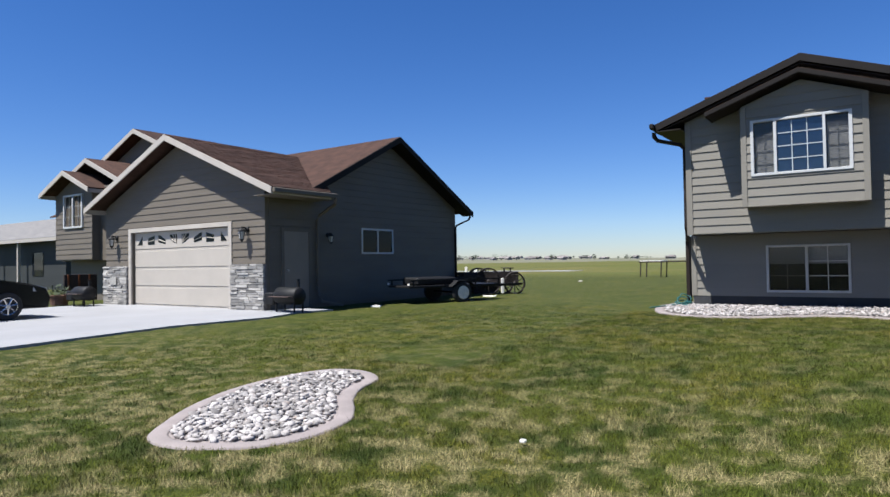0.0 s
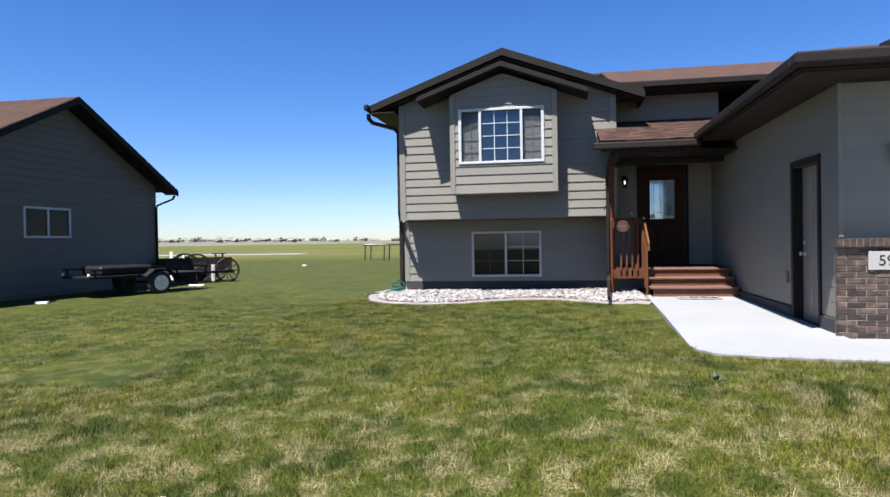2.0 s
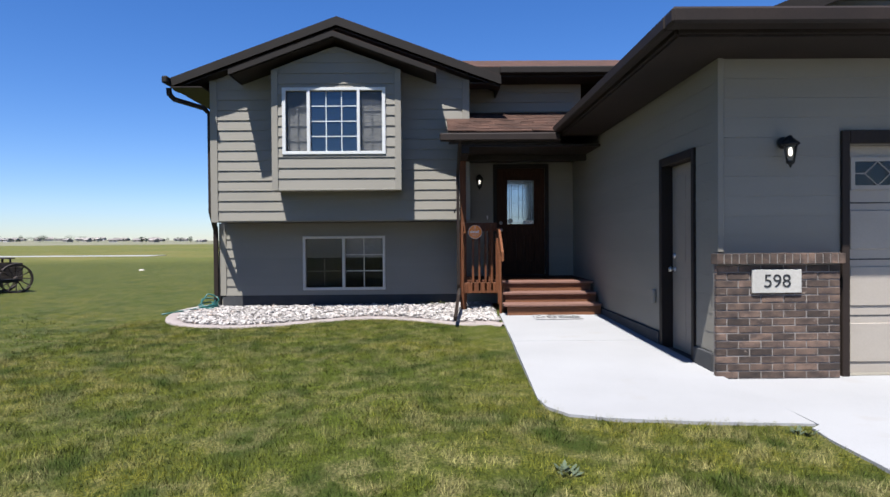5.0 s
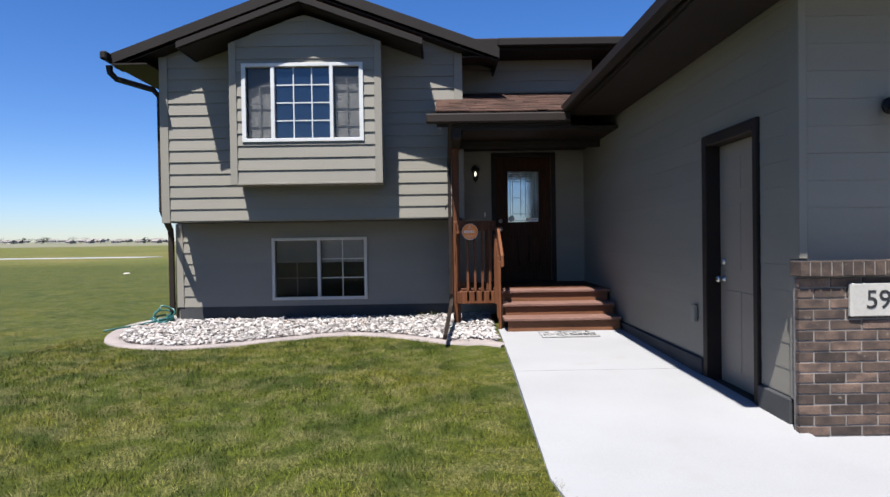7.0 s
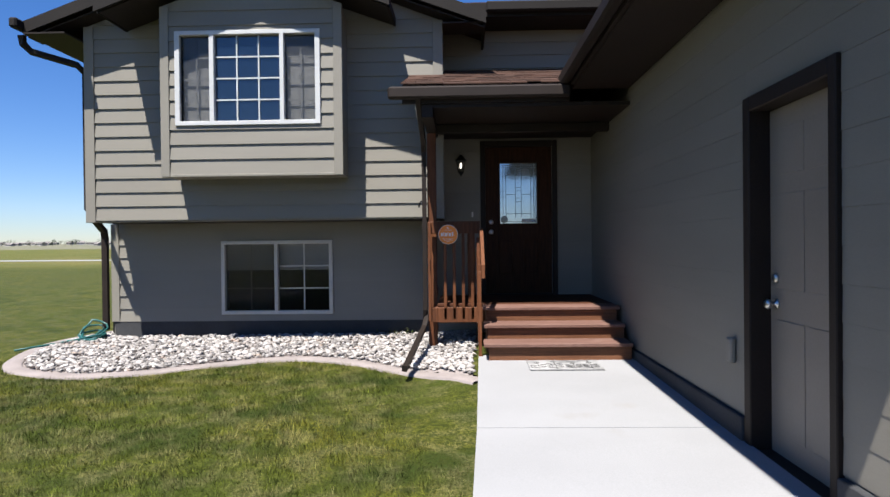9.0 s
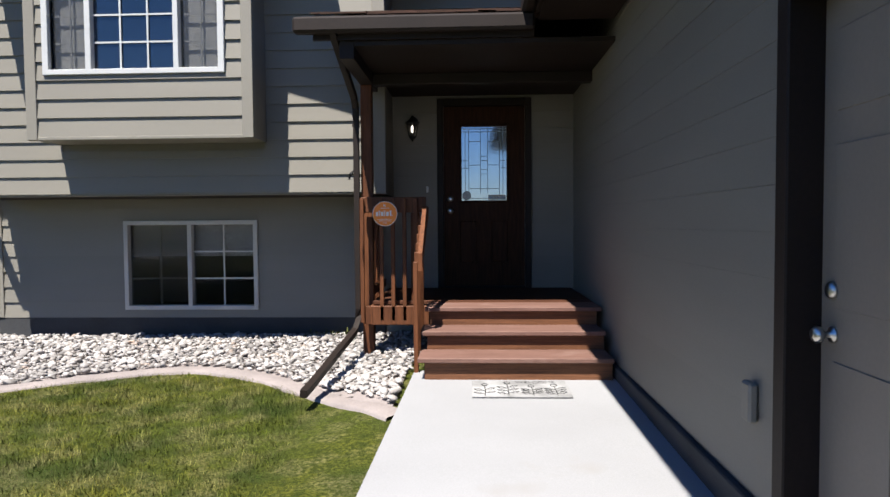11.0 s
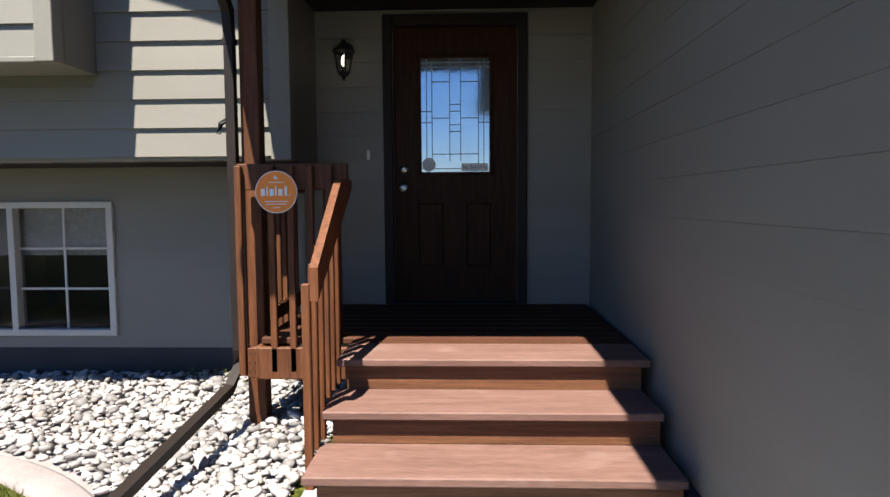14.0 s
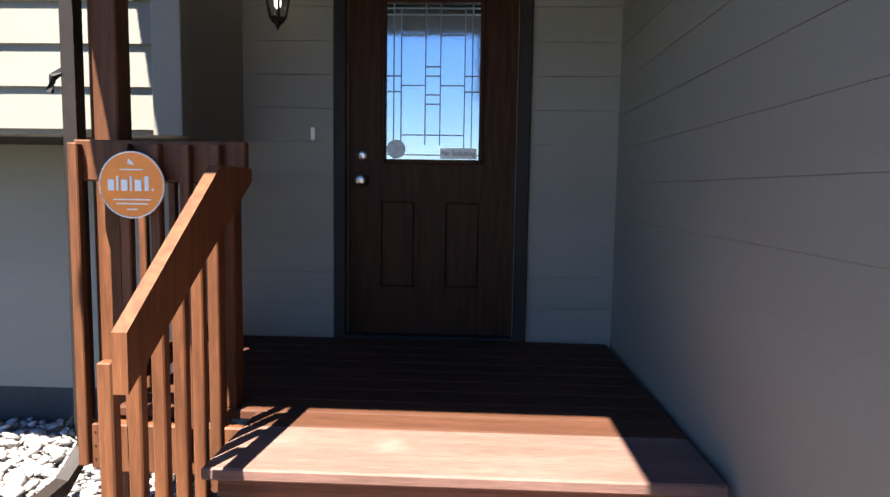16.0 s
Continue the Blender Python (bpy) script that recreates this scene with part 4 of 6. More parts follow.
def rail_part(name, bm, mat=POSTWOOD):
    ob = part(name, bm, mat, railing)
    ob.matrix_basis = Matrix.Translation((-3.5, -15.3, 0))
    return ob


rail_part("post", boxed(3.13, 3.235, 15.49, 15.59, -0.05, 2.6, bevel=0.006))
rail_part("top_rail", boxed(3.138, 3.748, 15.372, 15.41, 1.40, 1.543, bevel=0.005))
rail_part("lower_rail", boxed(3.148, 3.70, 15.372, 15.41, 0.372, 0.53, bevel=0.005))
bracket = rail_part("rail_end", boxed(3.176, 3.242, 15.355, 15.3715, 0.365, 0.53, bevel=0.003))
for z in (0.40, 0.45, 0.50):
    for x in (3.193, 3.222):
        ob = part("screw", lathe(bmesh.new(), [(0.0035, 0), (0.0035, 0.002)], (x, 15.3545, z), 8, FRONT), BLACK, bracket)
for x in (3.138, 3.318, 3.424, 3.53, 3.636):
    rail_part("baluster", boxed(x, x + 0.036, 15.335, 15.3715, 0.38 if x < 3.2 else 0.40, 1.53, bevel=0.004))
rail_part("newel", boxed(3.60, 3.685, 15.42, 15.505, DZ, 1.40, bevel=0.006))
# side railing back to the wall
rail_part("top_rail", boxed(3.17, 3.21, 15.60, YL - 0.04, 1.40, 1.515, bevel=0.005))
rail_part("lower_rail", boxed(3.17, 3.21, 15.60, YL - 0.04, 0.60, 0.69, bevel=0.005))
for k in range(7):
    yb = 15.66 + k * 0.135
    rail_part("baluster", boxed(3.135, 3.168, yb, yb + 0.036, 0.42, 1.50, bevel=0.004))
# stair rail beside the steps, cut plumb at its foot
rail_part("stair_rail", prismed([(3.738, 14.545, 0.918), (3.738, 15.36, 1.405), (3.738, 15.36, 1.45), (3.738, 15.09, 1.45), (3.738, 14.545, 1.06)], (0.036, 0, 0)))
for k in range(6):
    yb = 14.545 + k * 0.121
    zt = 0.93 + (yb - 14.545) * 0.6 + 0.06
    zb = 0.06 + (0 if k < 1 else 0.17 if k < 3 else 0.33)
    rail_part("baluster", boxed(3.70, 3.736, yb, yb + 0.036, zb, zt, bevel=0.004))

SX, SY, SZ = 3.375, 15.322, 1.388
sign = part("yard_sign", lathe(bmesh.new(), [(0.114, 0.0), (0.114, 0.006)], (SX, SY, SZ), 40, FRONT), SIGN)
tagged(sign, "round orange security sign with pale print, fixed on the railing", "sign")
ring = bmesh.new()
tube(ring, [(SX + 0.112 * math.cos(k * math.pi / 20), SY - 0.0065, SZ + 0.112 * math.sin(k * math.pi / 20)) for k in range(41)], 0.0026, 5)
part("rim", ring, PALE, sign)
for k, (w, lo, hi) in enumerate(((0.022, 0.0, 0.038), (0.008, 0.0, 0.05), (0.022, 0.0, 0.038), (0.008, 0.0, 0.05), (0.024, 0.0, 0.038), (0.015, 0.0, 0.05), (0.007, 0.0, 0.008))):
    x0 = SX - 0.083 + (0.0, 0.03, 0.047, 0.077, 0.094, 0.128, 0.152)[k]
    part("logo_bar", boxed(x0, x0 + w, SY - 0.0085, SY - 0.006, SZ - 0.02 + lo, SZ - 0.02 + hi, bevel=0.001), PALE, sign)
for x0, x1, z in ((-0.04, 0.04, 0.05), (-0.065, 0.065, -0.052), (-0.055, 0.055, -0.066), (-0.018, 0.018, -0.085)):
    part("print_line", boxed(SX + x0, SX + x1, SY - 0.0075, SY - 0.006, SZ + z, SZ + z + 0.004), PALE, sign)
part("logo_mark", prismed([(SX - 0.013, SY - 0.0062, SZ + 0.072), (SX + 0.012, SY - 0.0062, SZ + 0.066), (SX + 0.002, SY - 0.0062, SZ + 0.08), (SX - 0.01, SY - 0.0062, SZ + 0.09)], (0, -0.0015, 0)), PALE, sign)

mat_ob = part("door_mat", boxed(4.15, 4.91, 14.04, 14.45, 0.0, 0.012, bevel=0.004), MATTING)
tagged(mat_ob, "grey door mat with leafy print and the word WELCOME", "door mat")
words("lettering", "WELCOME", 0.07, Matrix.Translation((4.66, 14.4, 0.0125)), INK, mat_ob, 0.0006, 0.32)
stems = bmesh.new()
for bx, top, pairs in ((4.25, 14.3, 2), (4.43, 14.35, 3), (4.62, 14.27, 3), (4.8, 14.29, 3)):
    tube(stems, [(bx, 14.06, 0.0128), (bx + 0.004, 0.5 * (14.06 + top), 0.0128), (bx, top, 0.0128)], 0.0036, 4)
    tube(stems, [(bx + 0.026 * math.cos(q * 0.7854), top + 0.028 + 0.028 * math.sin(q * 0.7854), 0.0128) for q in range(9)], 0.0032, 4)
    for j in range(pairs):
        for side in (-1, 1):
            px, py = bx, 14.09 + (top - 14.13) * (j + 0.35 * (side > 0)) / pairs
            tip = Vector((px + side * 0.085, py + 0.04, 0.0128))
            mid, across = 0.55 * tip + 0.45 * Vector((px, py, 0.0128)), Vector((-0.04 * side, 0.085, 0)).normalized() * 0.021
            tube(stems, [(px, py, 0.0128), (px + side * 0.022, py + 0.01, 0.0128), mid + across, tip, mid - across, (px + side * 0.022, py + 0.01, 0.0128)], 0.0028, 4)
part("leaf_print", stems, INK, mat_ob, "black printed stems and leaves")
mat_ob.matrix_basis = Matrix.Translation((4.51, 14.055, path_z(4.5, 14.055) + 0.001)) @ Matrix.Rotation(math.atan(0.0233), 4, "X") @ Matrix.Diagonal((0.91, 0.98, 1, 1)) @ Matrix.Translation((-4.53, -14.245, 0))


# ---- wall lamps ----
def wall_lamp(at, lit, label, turned=0.0, size=1.0, group="lanterns of the house"):
    lamp = empty("wall_lamp", label, "lamp", at, group=group)
    lamp.rotation_euler = (0, 0, turned)
    lamp.scale = (size, size, size)
    part("back_plate", lathe(bmesh.new(), [(0.055, 0.0), (0.055, 0.012), (0.04, 0.025)], (0, 0, 0.05), 16, FRONT), BLACK, lamp, smooth=True)
    bm = bmesh.new()
    tube(bm, [(0, -0.01, 0.05), (0, -0.06, 0.085), (0, -0.1, 0.09), (0, -0.12, 0.075)], 0.012, 8)
    part("arm", bm, BLACK, lamp)
    part("hood", lathe(bmesh.new(), [(0.012, 0.12), (0.02, 0.1), (0.045, 0.075), (0.078, 0.05), (0.08, 0.038), (0.06, 0.03)], (0, -0.12, -0.02), 8), BLACK, lamp)
    part("glass_shade", lathe(bmesh.new(), [(0.06, 0.03), (0.034, -0.11)], (0, -0.12, -0.02), 8), LAMPGLASS if lit else LAMPOFF, lamp, "clear glass" if lit else "frosted glass")
    if lit:
        part("bulb", lathe(bmesh.new(), [(0.006, 0.015), (0.014, 0.0), (0.018, -0.025), (0.016, -0.05), (0.006, -0.062)], (0, -0.12, -0.02), 12), BULB, lamp, "lit bulb", True)
    for k in range(4):
        q = k * math.pi / 2 + 0.4
        bm = bmesh.new()
        tube(bm, [(0.063 * math.cos(q), -0.12 + 0.063 * math.sin(q), 0.01), (0.037 * math.cos(q), -0.12 + 0.037 * math.sin(q), -0.13)], 0.007, 4)
        part("rib", bm, BLACK, lamp)
    part("base", lathe(bmesh.new(), [(0.04, -0.105), (0.036, -0.122), (0.014, -0.14), (0.004, -0.165)], (0, -0.12, -0.02), 8), BLACK, lamp)
    return lamp


wall_lamp((3.53, YL - 0.024, 2.37), True, "black lantern wall lamp, lit, beside the front door")
wall_lamp((5.86, GY - 0.024, 2.05), True, "black lantern wall lamp, lit, beside the garage door", 0, 1.0)

# ---- gutters' downspouts, hose ----
ds = part("downspout", tube(bmesh.new(), [(3.1, 14.47, 2.8), (3.1, 14.52, 2.76), (3.098, 15.34, 2.46), (3.094, 15.44, 2.38), (3.094, 15.455, 2.25), (3.094, 15.455, 0.5), (3.094, 15.44, 0.4), (3.085, 15.32, 0.31), (3.0, 14.0, 0.13), (2.99, 13.85, 0.115)], 0, 4, (0.05, 0.055)), BROWN)
tagged(ds, "dark brown downspout from the porch gutter, lying out over the rocks", "downspout")
part("strap", boxed(3.064, 3.124, 15.425, 15.49, 2.2, 2.23), BROWN, ds)
br = bmesh.new()
tube(br, [(3.07, 15.44, 1.79), (3.045, 15.42, 1.765), (3.03, 15.42, 1.71)], 0, 4, (0.02, 0.02))
part("strap_end", br, BLACK, ds, "bent black strap end")
ds2 = part("downspout", tube(bmesh.new(), [(-1.8, 15.54, 3.88), (-1.8, 15.56, 3.78), (-1.74, 15.62, 3.7), (-1.33, 15.88, 3.6), (-1.255, 15.95, 3.5), (-1.255, 15.95, 1.78), (-1.3, 16.2, 1.62), (-1.38, 16.52, 1.5), (-1.39, 16.56, 1.4), (-1.39, 16.56, 0.15), (-1.5, 16.4, 0.05)], 0, 4, (0.075, 0.06)), BROWN)
tagged(ds2, "dark brown downspout at the house corner", "downspout")
ds3 = part("sump_pipe", tube(bmesh.new(), [(-1.36, 16.75, 1.6), (-1.38, 16.8, 1.2), (-1.42, 16.85, 0.0)], 0.035, 8), BLACK)
tagged(ds3, "black pipe standing at the house corner", "pipe")
gut = part("gutter", boxed(-1.86, -1.762, 15.38, 19.6, 3.93, 4.05, bevel=0.02), FASCIA, house)
hose_bm = bmesh.new()
hp = []
for k in range(120):
    q = k * 0.42
    hp.append((-1.46 + (0.13 + 0.05 * math.sin(k * 0.7)) * math.cos(q), 16.35 + (0.16 + 0.06 * math.cos(k * 0.9)) * math.sin(q), 0.05 + 0.0042 * k * (0.5 + 0.5 * math.sin(q * 0.5)) * (0.4 + math.sin(q) * 0.3)))
tube(hose_bm, hp + [(-1.7, 16.0, 0.05), (-1.9, 15.75, 0.03), (-2.0, 15.6, 0.02)], 0.014, 6)
tagged(part("garden_hose", hose_bm, HOSE, smooth=True), "teal garden hose heaped at the house corner", "hose")


# ---- rock beds with concrete edging ----
def spline(pts, closed, n=8):
    out = []
    k = len(pts)
    for i in range(k if closed else k - 1):
        if closed:
            p = [pts[(i + j - 1) % k] for j in range(4)]
        else:
            p = [pts[max(0, min(k - 1, i + j - 1))] for j in range(4)]
        for s in range(n):
            t = s / n
            out.append(tuple(0.5 * (2 * p[1][c] + (p[2][c] - p[0][c]) * t + (2 * p[0][c] - 5 * p[1][c] + 4 * p[2][c] - p[3][c]) * t * t + (3 * p[1][c] - p[0][c] - 3 * p[2][c] + p[3][c]) * t ** 3) for c in (0, 1)))
    if not closed:
        out.append(pts[-1])
    return out


def edging(path, closed, label, inward, w=0.12, h=0.04):
    """A low rounded concrete kerb swept along a path; inward: +1 or -1, the side on which it lies."""
    bm = bmesh.new()
    rings = []
    k = len(path)
    for i, (x, y) in enumerate(path):
        q, r = path[(i - 1) % k] if closed or i else path[i], path[(i + 1) % k] if closed or i < k - 1 else path[i]
        d = Vector((r[0] - q[0], r[1] - q[1])).normalized()
        nrm = Vector((-d.y, d.x)) * inward
        g = ground_z(x, y)
        wob = 0.006 * noise.noise(Vector((x * 2, y * 2, 0)))
        prof = [(0.0, -0.08), (0.0, h * 0.55), (0.02, h * 0.9), (w * 0.5, h + wob), (w - 0.02, h), (w, h * 0.7), (w, -0.08)]
        rings.append([bm.verts.new((x + nrm.x * u, y + nrm.y * u, g + v)) for u, v in prof])
    for i in range(k if closed else k - 1):
        a, b = rings[i], rings[(i + 1) % k]
        for j in range(6):
            bm.faces.new((a[j], a[j + 1], b[j + 1], b[j]))
    ob = part("concrete_edging", bm, EDGING, smooth=True)
    return tagged(ob, label, "edging", kind="structure")


def inside(x, y, poly):
    c = False
    j = len(poly) - 1
    for i in range(len(poly)):
        if (poly[i][1] > y) != (poly[j][1] > y) and x < (poly[j][0] - poly[i][0]) * (y - poly[i][1]) / (poly[j][1] - poly[i][1]) + poly[i][0]:
            c = not c
        j = i
    return c


def edge_gap(x, y, path):
    return min((x - a) ** 2 + (y - b) ** 2 for a, b in path) ** 0.5


def pebble(seed):
    r = random.Random(seed)
    bm = bmesh.new()
    bmesh.ops.create_icosphere(bm, subdivisions=2 if seed == 0 else 1, radius=1.0)
    s = (r.uniform(0.8, 1.25), r.uniform(0.6, 0.95), r.uniform(0.32, 0.55))
    for v in bm.verts:
        f = 1 + 0.34 * noise.noise(v.co * 1.3 + Vector((seed * 3.1, 0, 0)))
        v.co = Vector((v.co.x * s[0] * f, v.co.y * s[1] * f, v.co.z * s[2] * f))
    me = bpy.data.meshes.new("pebble")
    bm.to_mesh(me)
    bm.free()
    me.materials.append(STONE)
    for f in me.polygons:
        f.use_smooth = True
    return me


PEBBLES = [pebble(k) for k in range(9)]


def rock_bed(poly, edge, gap, singles, label, seed, sizes, step, lift):
    """Loose stones in a bed: the chosen stretch as single stones, the rest as one mesh."""
    r = random.Random(seed)
    bed_floor = bmesh.new()
    c = 0.11
    corner = {}
    for i in range(int(min(p[0] for p in poly) / c) - 1, int(max(p[0] for p in poly) / c) + 1):
        for j in range(int(min(p[1] for p in poly) / c) - 1, int(max(p[1] for p in poly) / c) + 1):
            mx, my = (i + 0.5) * c, (j + 0.5) * c
            if inside(mx, my, poly) and edge_gap(mx, my, edge) > gap * 0.55:
                quad = []
                for u, v in ((i, j), (i + 1, j), (i + 1, j + 1), (i, j + 1)):
                    if (u, v) not in corner:
                        corner[u, v] = bed_floor.verts.new((u * c, v * c, ground_z(u * c, v * c) + 0.012))
                    quad.append(corner[u, v])
                bed_floor.faces.new(quad)
    bed = part("rock_bed", bed_floor, EDGING)
    tagged(bed, label, "rock bed", kind="structure")
    xs, ys = [p[0] for p in poly], [p[1] for p in poly]
    verts, faces = [], []
    count = 0
    data = [(np.array([v.co[:] for v in me.vertices]), [tuple(f.vertices) for f in me.polygons]) for me in PEBBLES]
    y = min(ys)
    while y < max(ys):
        x = min(xs)
        while x < max(xs):
            px, py = x + r.uniform(-0.5, 0.5) * step, y + r.uniform(-0.5, 0.5) * step
            x += step
            if not inside(px, py, poly) or edge_gap(px, py, edge) < gap:
                continue
            s = r.choice(sizes) * r.uniform(0.75, 1.25)
            q = r.randrange(9)
            z = ground_z(px, py) + 0.012 + s * 0.3 + r.random() * lift
            m = Matrix.Translation((px, py, z)) @ Euler((r.uniform(-0.5, 0.5), r.uniform(-0.5, 0.5), r.uniform(0, 6.3))).to_matrix().to_4x4() @ Matrix.Scale(s, 4)
            if singles(px, py) and count < 300:
                o = new("stone", PEBBLES[q])
                o.parent = bed
                o.matrix_basis = m
                count += 1
            else:
                v, f = data[q]
                base = sum(len(c) for c in verts)
                verts.append(v @ np.array(m.to_3x3()).T + np.array(m.translation))
                faces += [tuple(i + base for i in t) for t in f]
        y += step
    me = bpy.data.meshes.new("stones")
    me.from_pydata(np.vstack(verts).tolist(), [], faces)
    me.materials.append(STONES)
    for f in me.polygons:
        f.use_smooth = True
    o = new("stones", me)
    o.parent = bed
    o["kind"] = "stuff"


# loose stones of many tones in one mesh
STONES = material("river rocks", (0.375, 0.35, 0.33), (0.255, 0.23, 0.212), 0.8, 9.0, (1, 1, 1), 60, 0.2, 0.4, 0.004, stain=((0.36, 0.25, 0.18), 7.0, 0.62))
isl = STONES.node_tree.nodes.new("ShaderNodeMapRange")
isl.inputs["To Min"].default_value, isl.inputs["To Max"].default_value = 0.4, 1.3
gnode = next(q for q in STONES.node_tree.nodes if q.type == "NEW_GEOMETRY")
STONES.node_tree.links.new(gnode.outputs["Random Per Island"], isl.inputs["Value"])
mnode = next(q for q in STONES.node_tree.nodes if q.type == "MATH")
STONES.node_tree.links.new(isl.outputs["Result"], mnode.inputs[1])

bed_edge = spline([(-1.75, 17.2), (-1.95, 16.3), (-1.8, 15.3), (-1.35, 14.55), (-0.5, 14.17), (0.25, 14.33), (0.9, 14.74), (1.5, 15.0), (1.95, 14.93), (2.4, 14.68), (2.87, 14.25), (3.25, 13.85), (3.62, 13.45)], False)
edging(bed_edge, False, "curved tan concrete edging round the rock bed", 1, 0.19, 0.03)
bed_poly = bed_edge + [(3.64, 14.5), (3.68, 15.2), (3.7, 16.58), (-1.3, 16.58), (-1.32, 17.2)]
rock_bed(bed_poly, bed_edge, 0.215, lambda x, y: x > 2.3 and y < 15.2, "bed of pale river rocks along the house foundation", 4, (0.02, 0.025, 0.031, 0.039), 0.044, 0.03)
island = spline([(-2.72, 4.3), (-2.24, 4.28), (-1.8, 4.58), (-1.62, 4.98), (-1.68, 5.55), (-1.92, 5.9), (-2.24, 6.24), (-2.5, 6.66), (-2.64, 7.1), (-3.08, 7.36), (-3.58, 7.26), (-3.84, 6.71), (-3.84, 6.02), (-3.56, 5.31), (-3.12, 4.69)], True)
edging(island, True, "curved tan concrete edging of a lawn island", 1, 0.16, 0.022)
rock_bed(island, island, 0.185, lambda x, y: y < 5.0, "island of pale broken rocks set in the lawn", 9, (0.022, 0.028, 0.035, 0.045), 0.046, 0.012)


# ---- the neighbouring house ----
NX, NY, NG = -11.14, 12.6, -0.13
nb = empty("neighbour_house", "brown lap-sided house with gabled garage and red-brown shingles", "house", (0, 0, 0))
NAX, NTOP, NSL = -15.0, 5.0, 0.41
NGD = (-17.55, -12.65, NG, 2.2)
nf = part("wall", wall_mesh(-19.1, NX, NG - 0.1, 3.0, NY, NY + 0.16, [NGD]), DARKWALL, nb)
part("gable_wall", prismed([(-19.1, NY, 3.0), (NX, NY, 3.0), (NX, NY, 3.12), (NAX, NY, 4.75), (-19.1, NY, 3.07)], (0, 0.16, 0)), DARKWALL, nb)
lap_boards(nf, Matrix.Translation((0, NY, 0)), 1.15, 4.7, lambda z: max(-19.1, NAX - (4.75 - z) / NSL), lambda z: min(NX, NAX + (4.75 - z) / NSL), DARKWALL, [(-17.7, -12.5, -0.5, 2.33)], lap=0.2)
for a in ((-17.7, -17.551, NY - 0.05, NY + 0.06, NG, 2.33), (-12.649, -12.5, NY - 0.05, NY + 0.06, NG, 2.33), (-17.55, -12.65, NY - 0.05, NY + 0.06, 2.201, 2.33)):
    part("door_trim", boxed(*a, bevel=0.006), NTRIM, nb)
ngd = part("garage_door", boxed(-17.54, -12.66, NY + 0.09, NY + 0.13, NG + 0.03, 2.195), ALMOND, nb, "almond sectional garage door with a sunburst window row")
for r in range(4):
    z0 = NG + 0.05 + r * 0.575
    part("section", boxed(-17.5, -12.7, NY + 0.075, NY + 0.0905, z0 + 0.03, z0 + 0.54, bevel=0.01), ALMOND, ngd)
for c in range(8):
    cx = -17.2 + c * 0.6
    out = 1 if c < 4 else -1
    k = c if c < 4 else 7 - c
    z0 = NG + 0.05 + 3 * 0.575 + 0.16
    shape = (((-0.16, 0.0), (0.12, 0.0), (0.12, 0.27)), ((-0.17, 0.0), (0.19, 0.0), (0.19, 0.28), (-0.17, 0.2)),
             ((-0.2, 0.06), (0.18, 0.0), (0.18, 0.14), (-0.12, 0.28), (-0.2, 0.28)), ((0.0, 0.04), (0.16, 0.0), (0.18, 0.16), (0.18, 0.28), (-0.2, 0.28), (-0.17, 0.14)))[k]
    part("light", prismed([(cx + out * u, NY + 0.07, z0 + v) for u, v in shape], (0, 0.004, 0)), BLACKGLASS, ngd)
    for u0, v0, u1, v1 in (((), ((-0.17, 0.1, 0.19, 0.13),), ((-0.2, 0.16, 0.18, 0.06),), ((0.14, 0.03, -0.05, 0.28), (0.14, 0.03, -0.17, 0.18), (0.14, 0.03, 0.1, 0.28)))[k]):
        bm = bmesh.new()
        tube(bm, [(cx + out * u0, NY + 0.066, z0 + v0), (cx + out * u1, NY + 0.066, z0 + v1)], 0.014, 4)
        part("light_bar", bm, ALMOND, ngd)
# stone piers
rs = random.Random(12)
for x0, x1 in ((-12.49, NX + 0.03), (-19.13, -17.71)):
    pier2 = part("stone_pier", boxed(x0 + 0.01, x1 - 0.01, NY - 0.06, NY - 0.001, NG - 0.05, 1.13), MORTAR, nb, "grey stacked ledgestone facing")
    z = NG
    while z < 1.1:
        h = rs.choice((0.055, 0.07, 0.09))
        x = x0
        while x < x1 - 0.03:
            w = min(rs.uniform(0.18, 0.5), x1 - x)
            d = rs.uniform(0.0, 0.03)
            part("ledge_stone", boxed(x, x + w - 0.008, NY - 0.1 - d, NY - 0.055, z, min(z + h - 0.008, 1.14), bevel=0.006), LEDGE, pier2)
            x += w
        z += h
# side walls, window, side door
NWIN = (16.4, 17.85, 1.46, 2.16)
ns = part("wall", boxed(NX - 0.16, NX, NY + 0.161, 21.7, NG - 0.1, 3.05), DARKWALL, nb)
part("gable_wall", prismed([(NX, 14.3, 3.05), (NX, 21.7, 3.05), (NX, 21.7, 3.12), (NX, 17.8, 5.0), (NX, 14.3, 3.2)], (-0.16, 0, 0)), DARKWALL, nb)
nside = Matrix.Translation((NX, 0, 0)) @ Matrix(((0, -1, 0, 0), (1, 0, 0, 0), (0, 0, 1, 0), (0, 0, 0, 1)))
lap_boards(ns, nside, NG + 0.1, 4.9, lambda z: NY + 0.1 if z < 3.0 else max(14.3, 17.8 - (5.0 - z) / 0.49), lambda z: min(21.7, 17.8 + (5.0 - z) / 0.49), DARKWALL,
           [(16.34, 17.91, 1.4, 2.22), (13.1, 14.2, -0.3, 2.15)], lap=0.2)
win = part("window", boxed(NX - 0.01, NX + 0.006, 16.4, 17.85, 1.46, 2.16), BLACKGLASS, nb, "white-framed sliding side window")
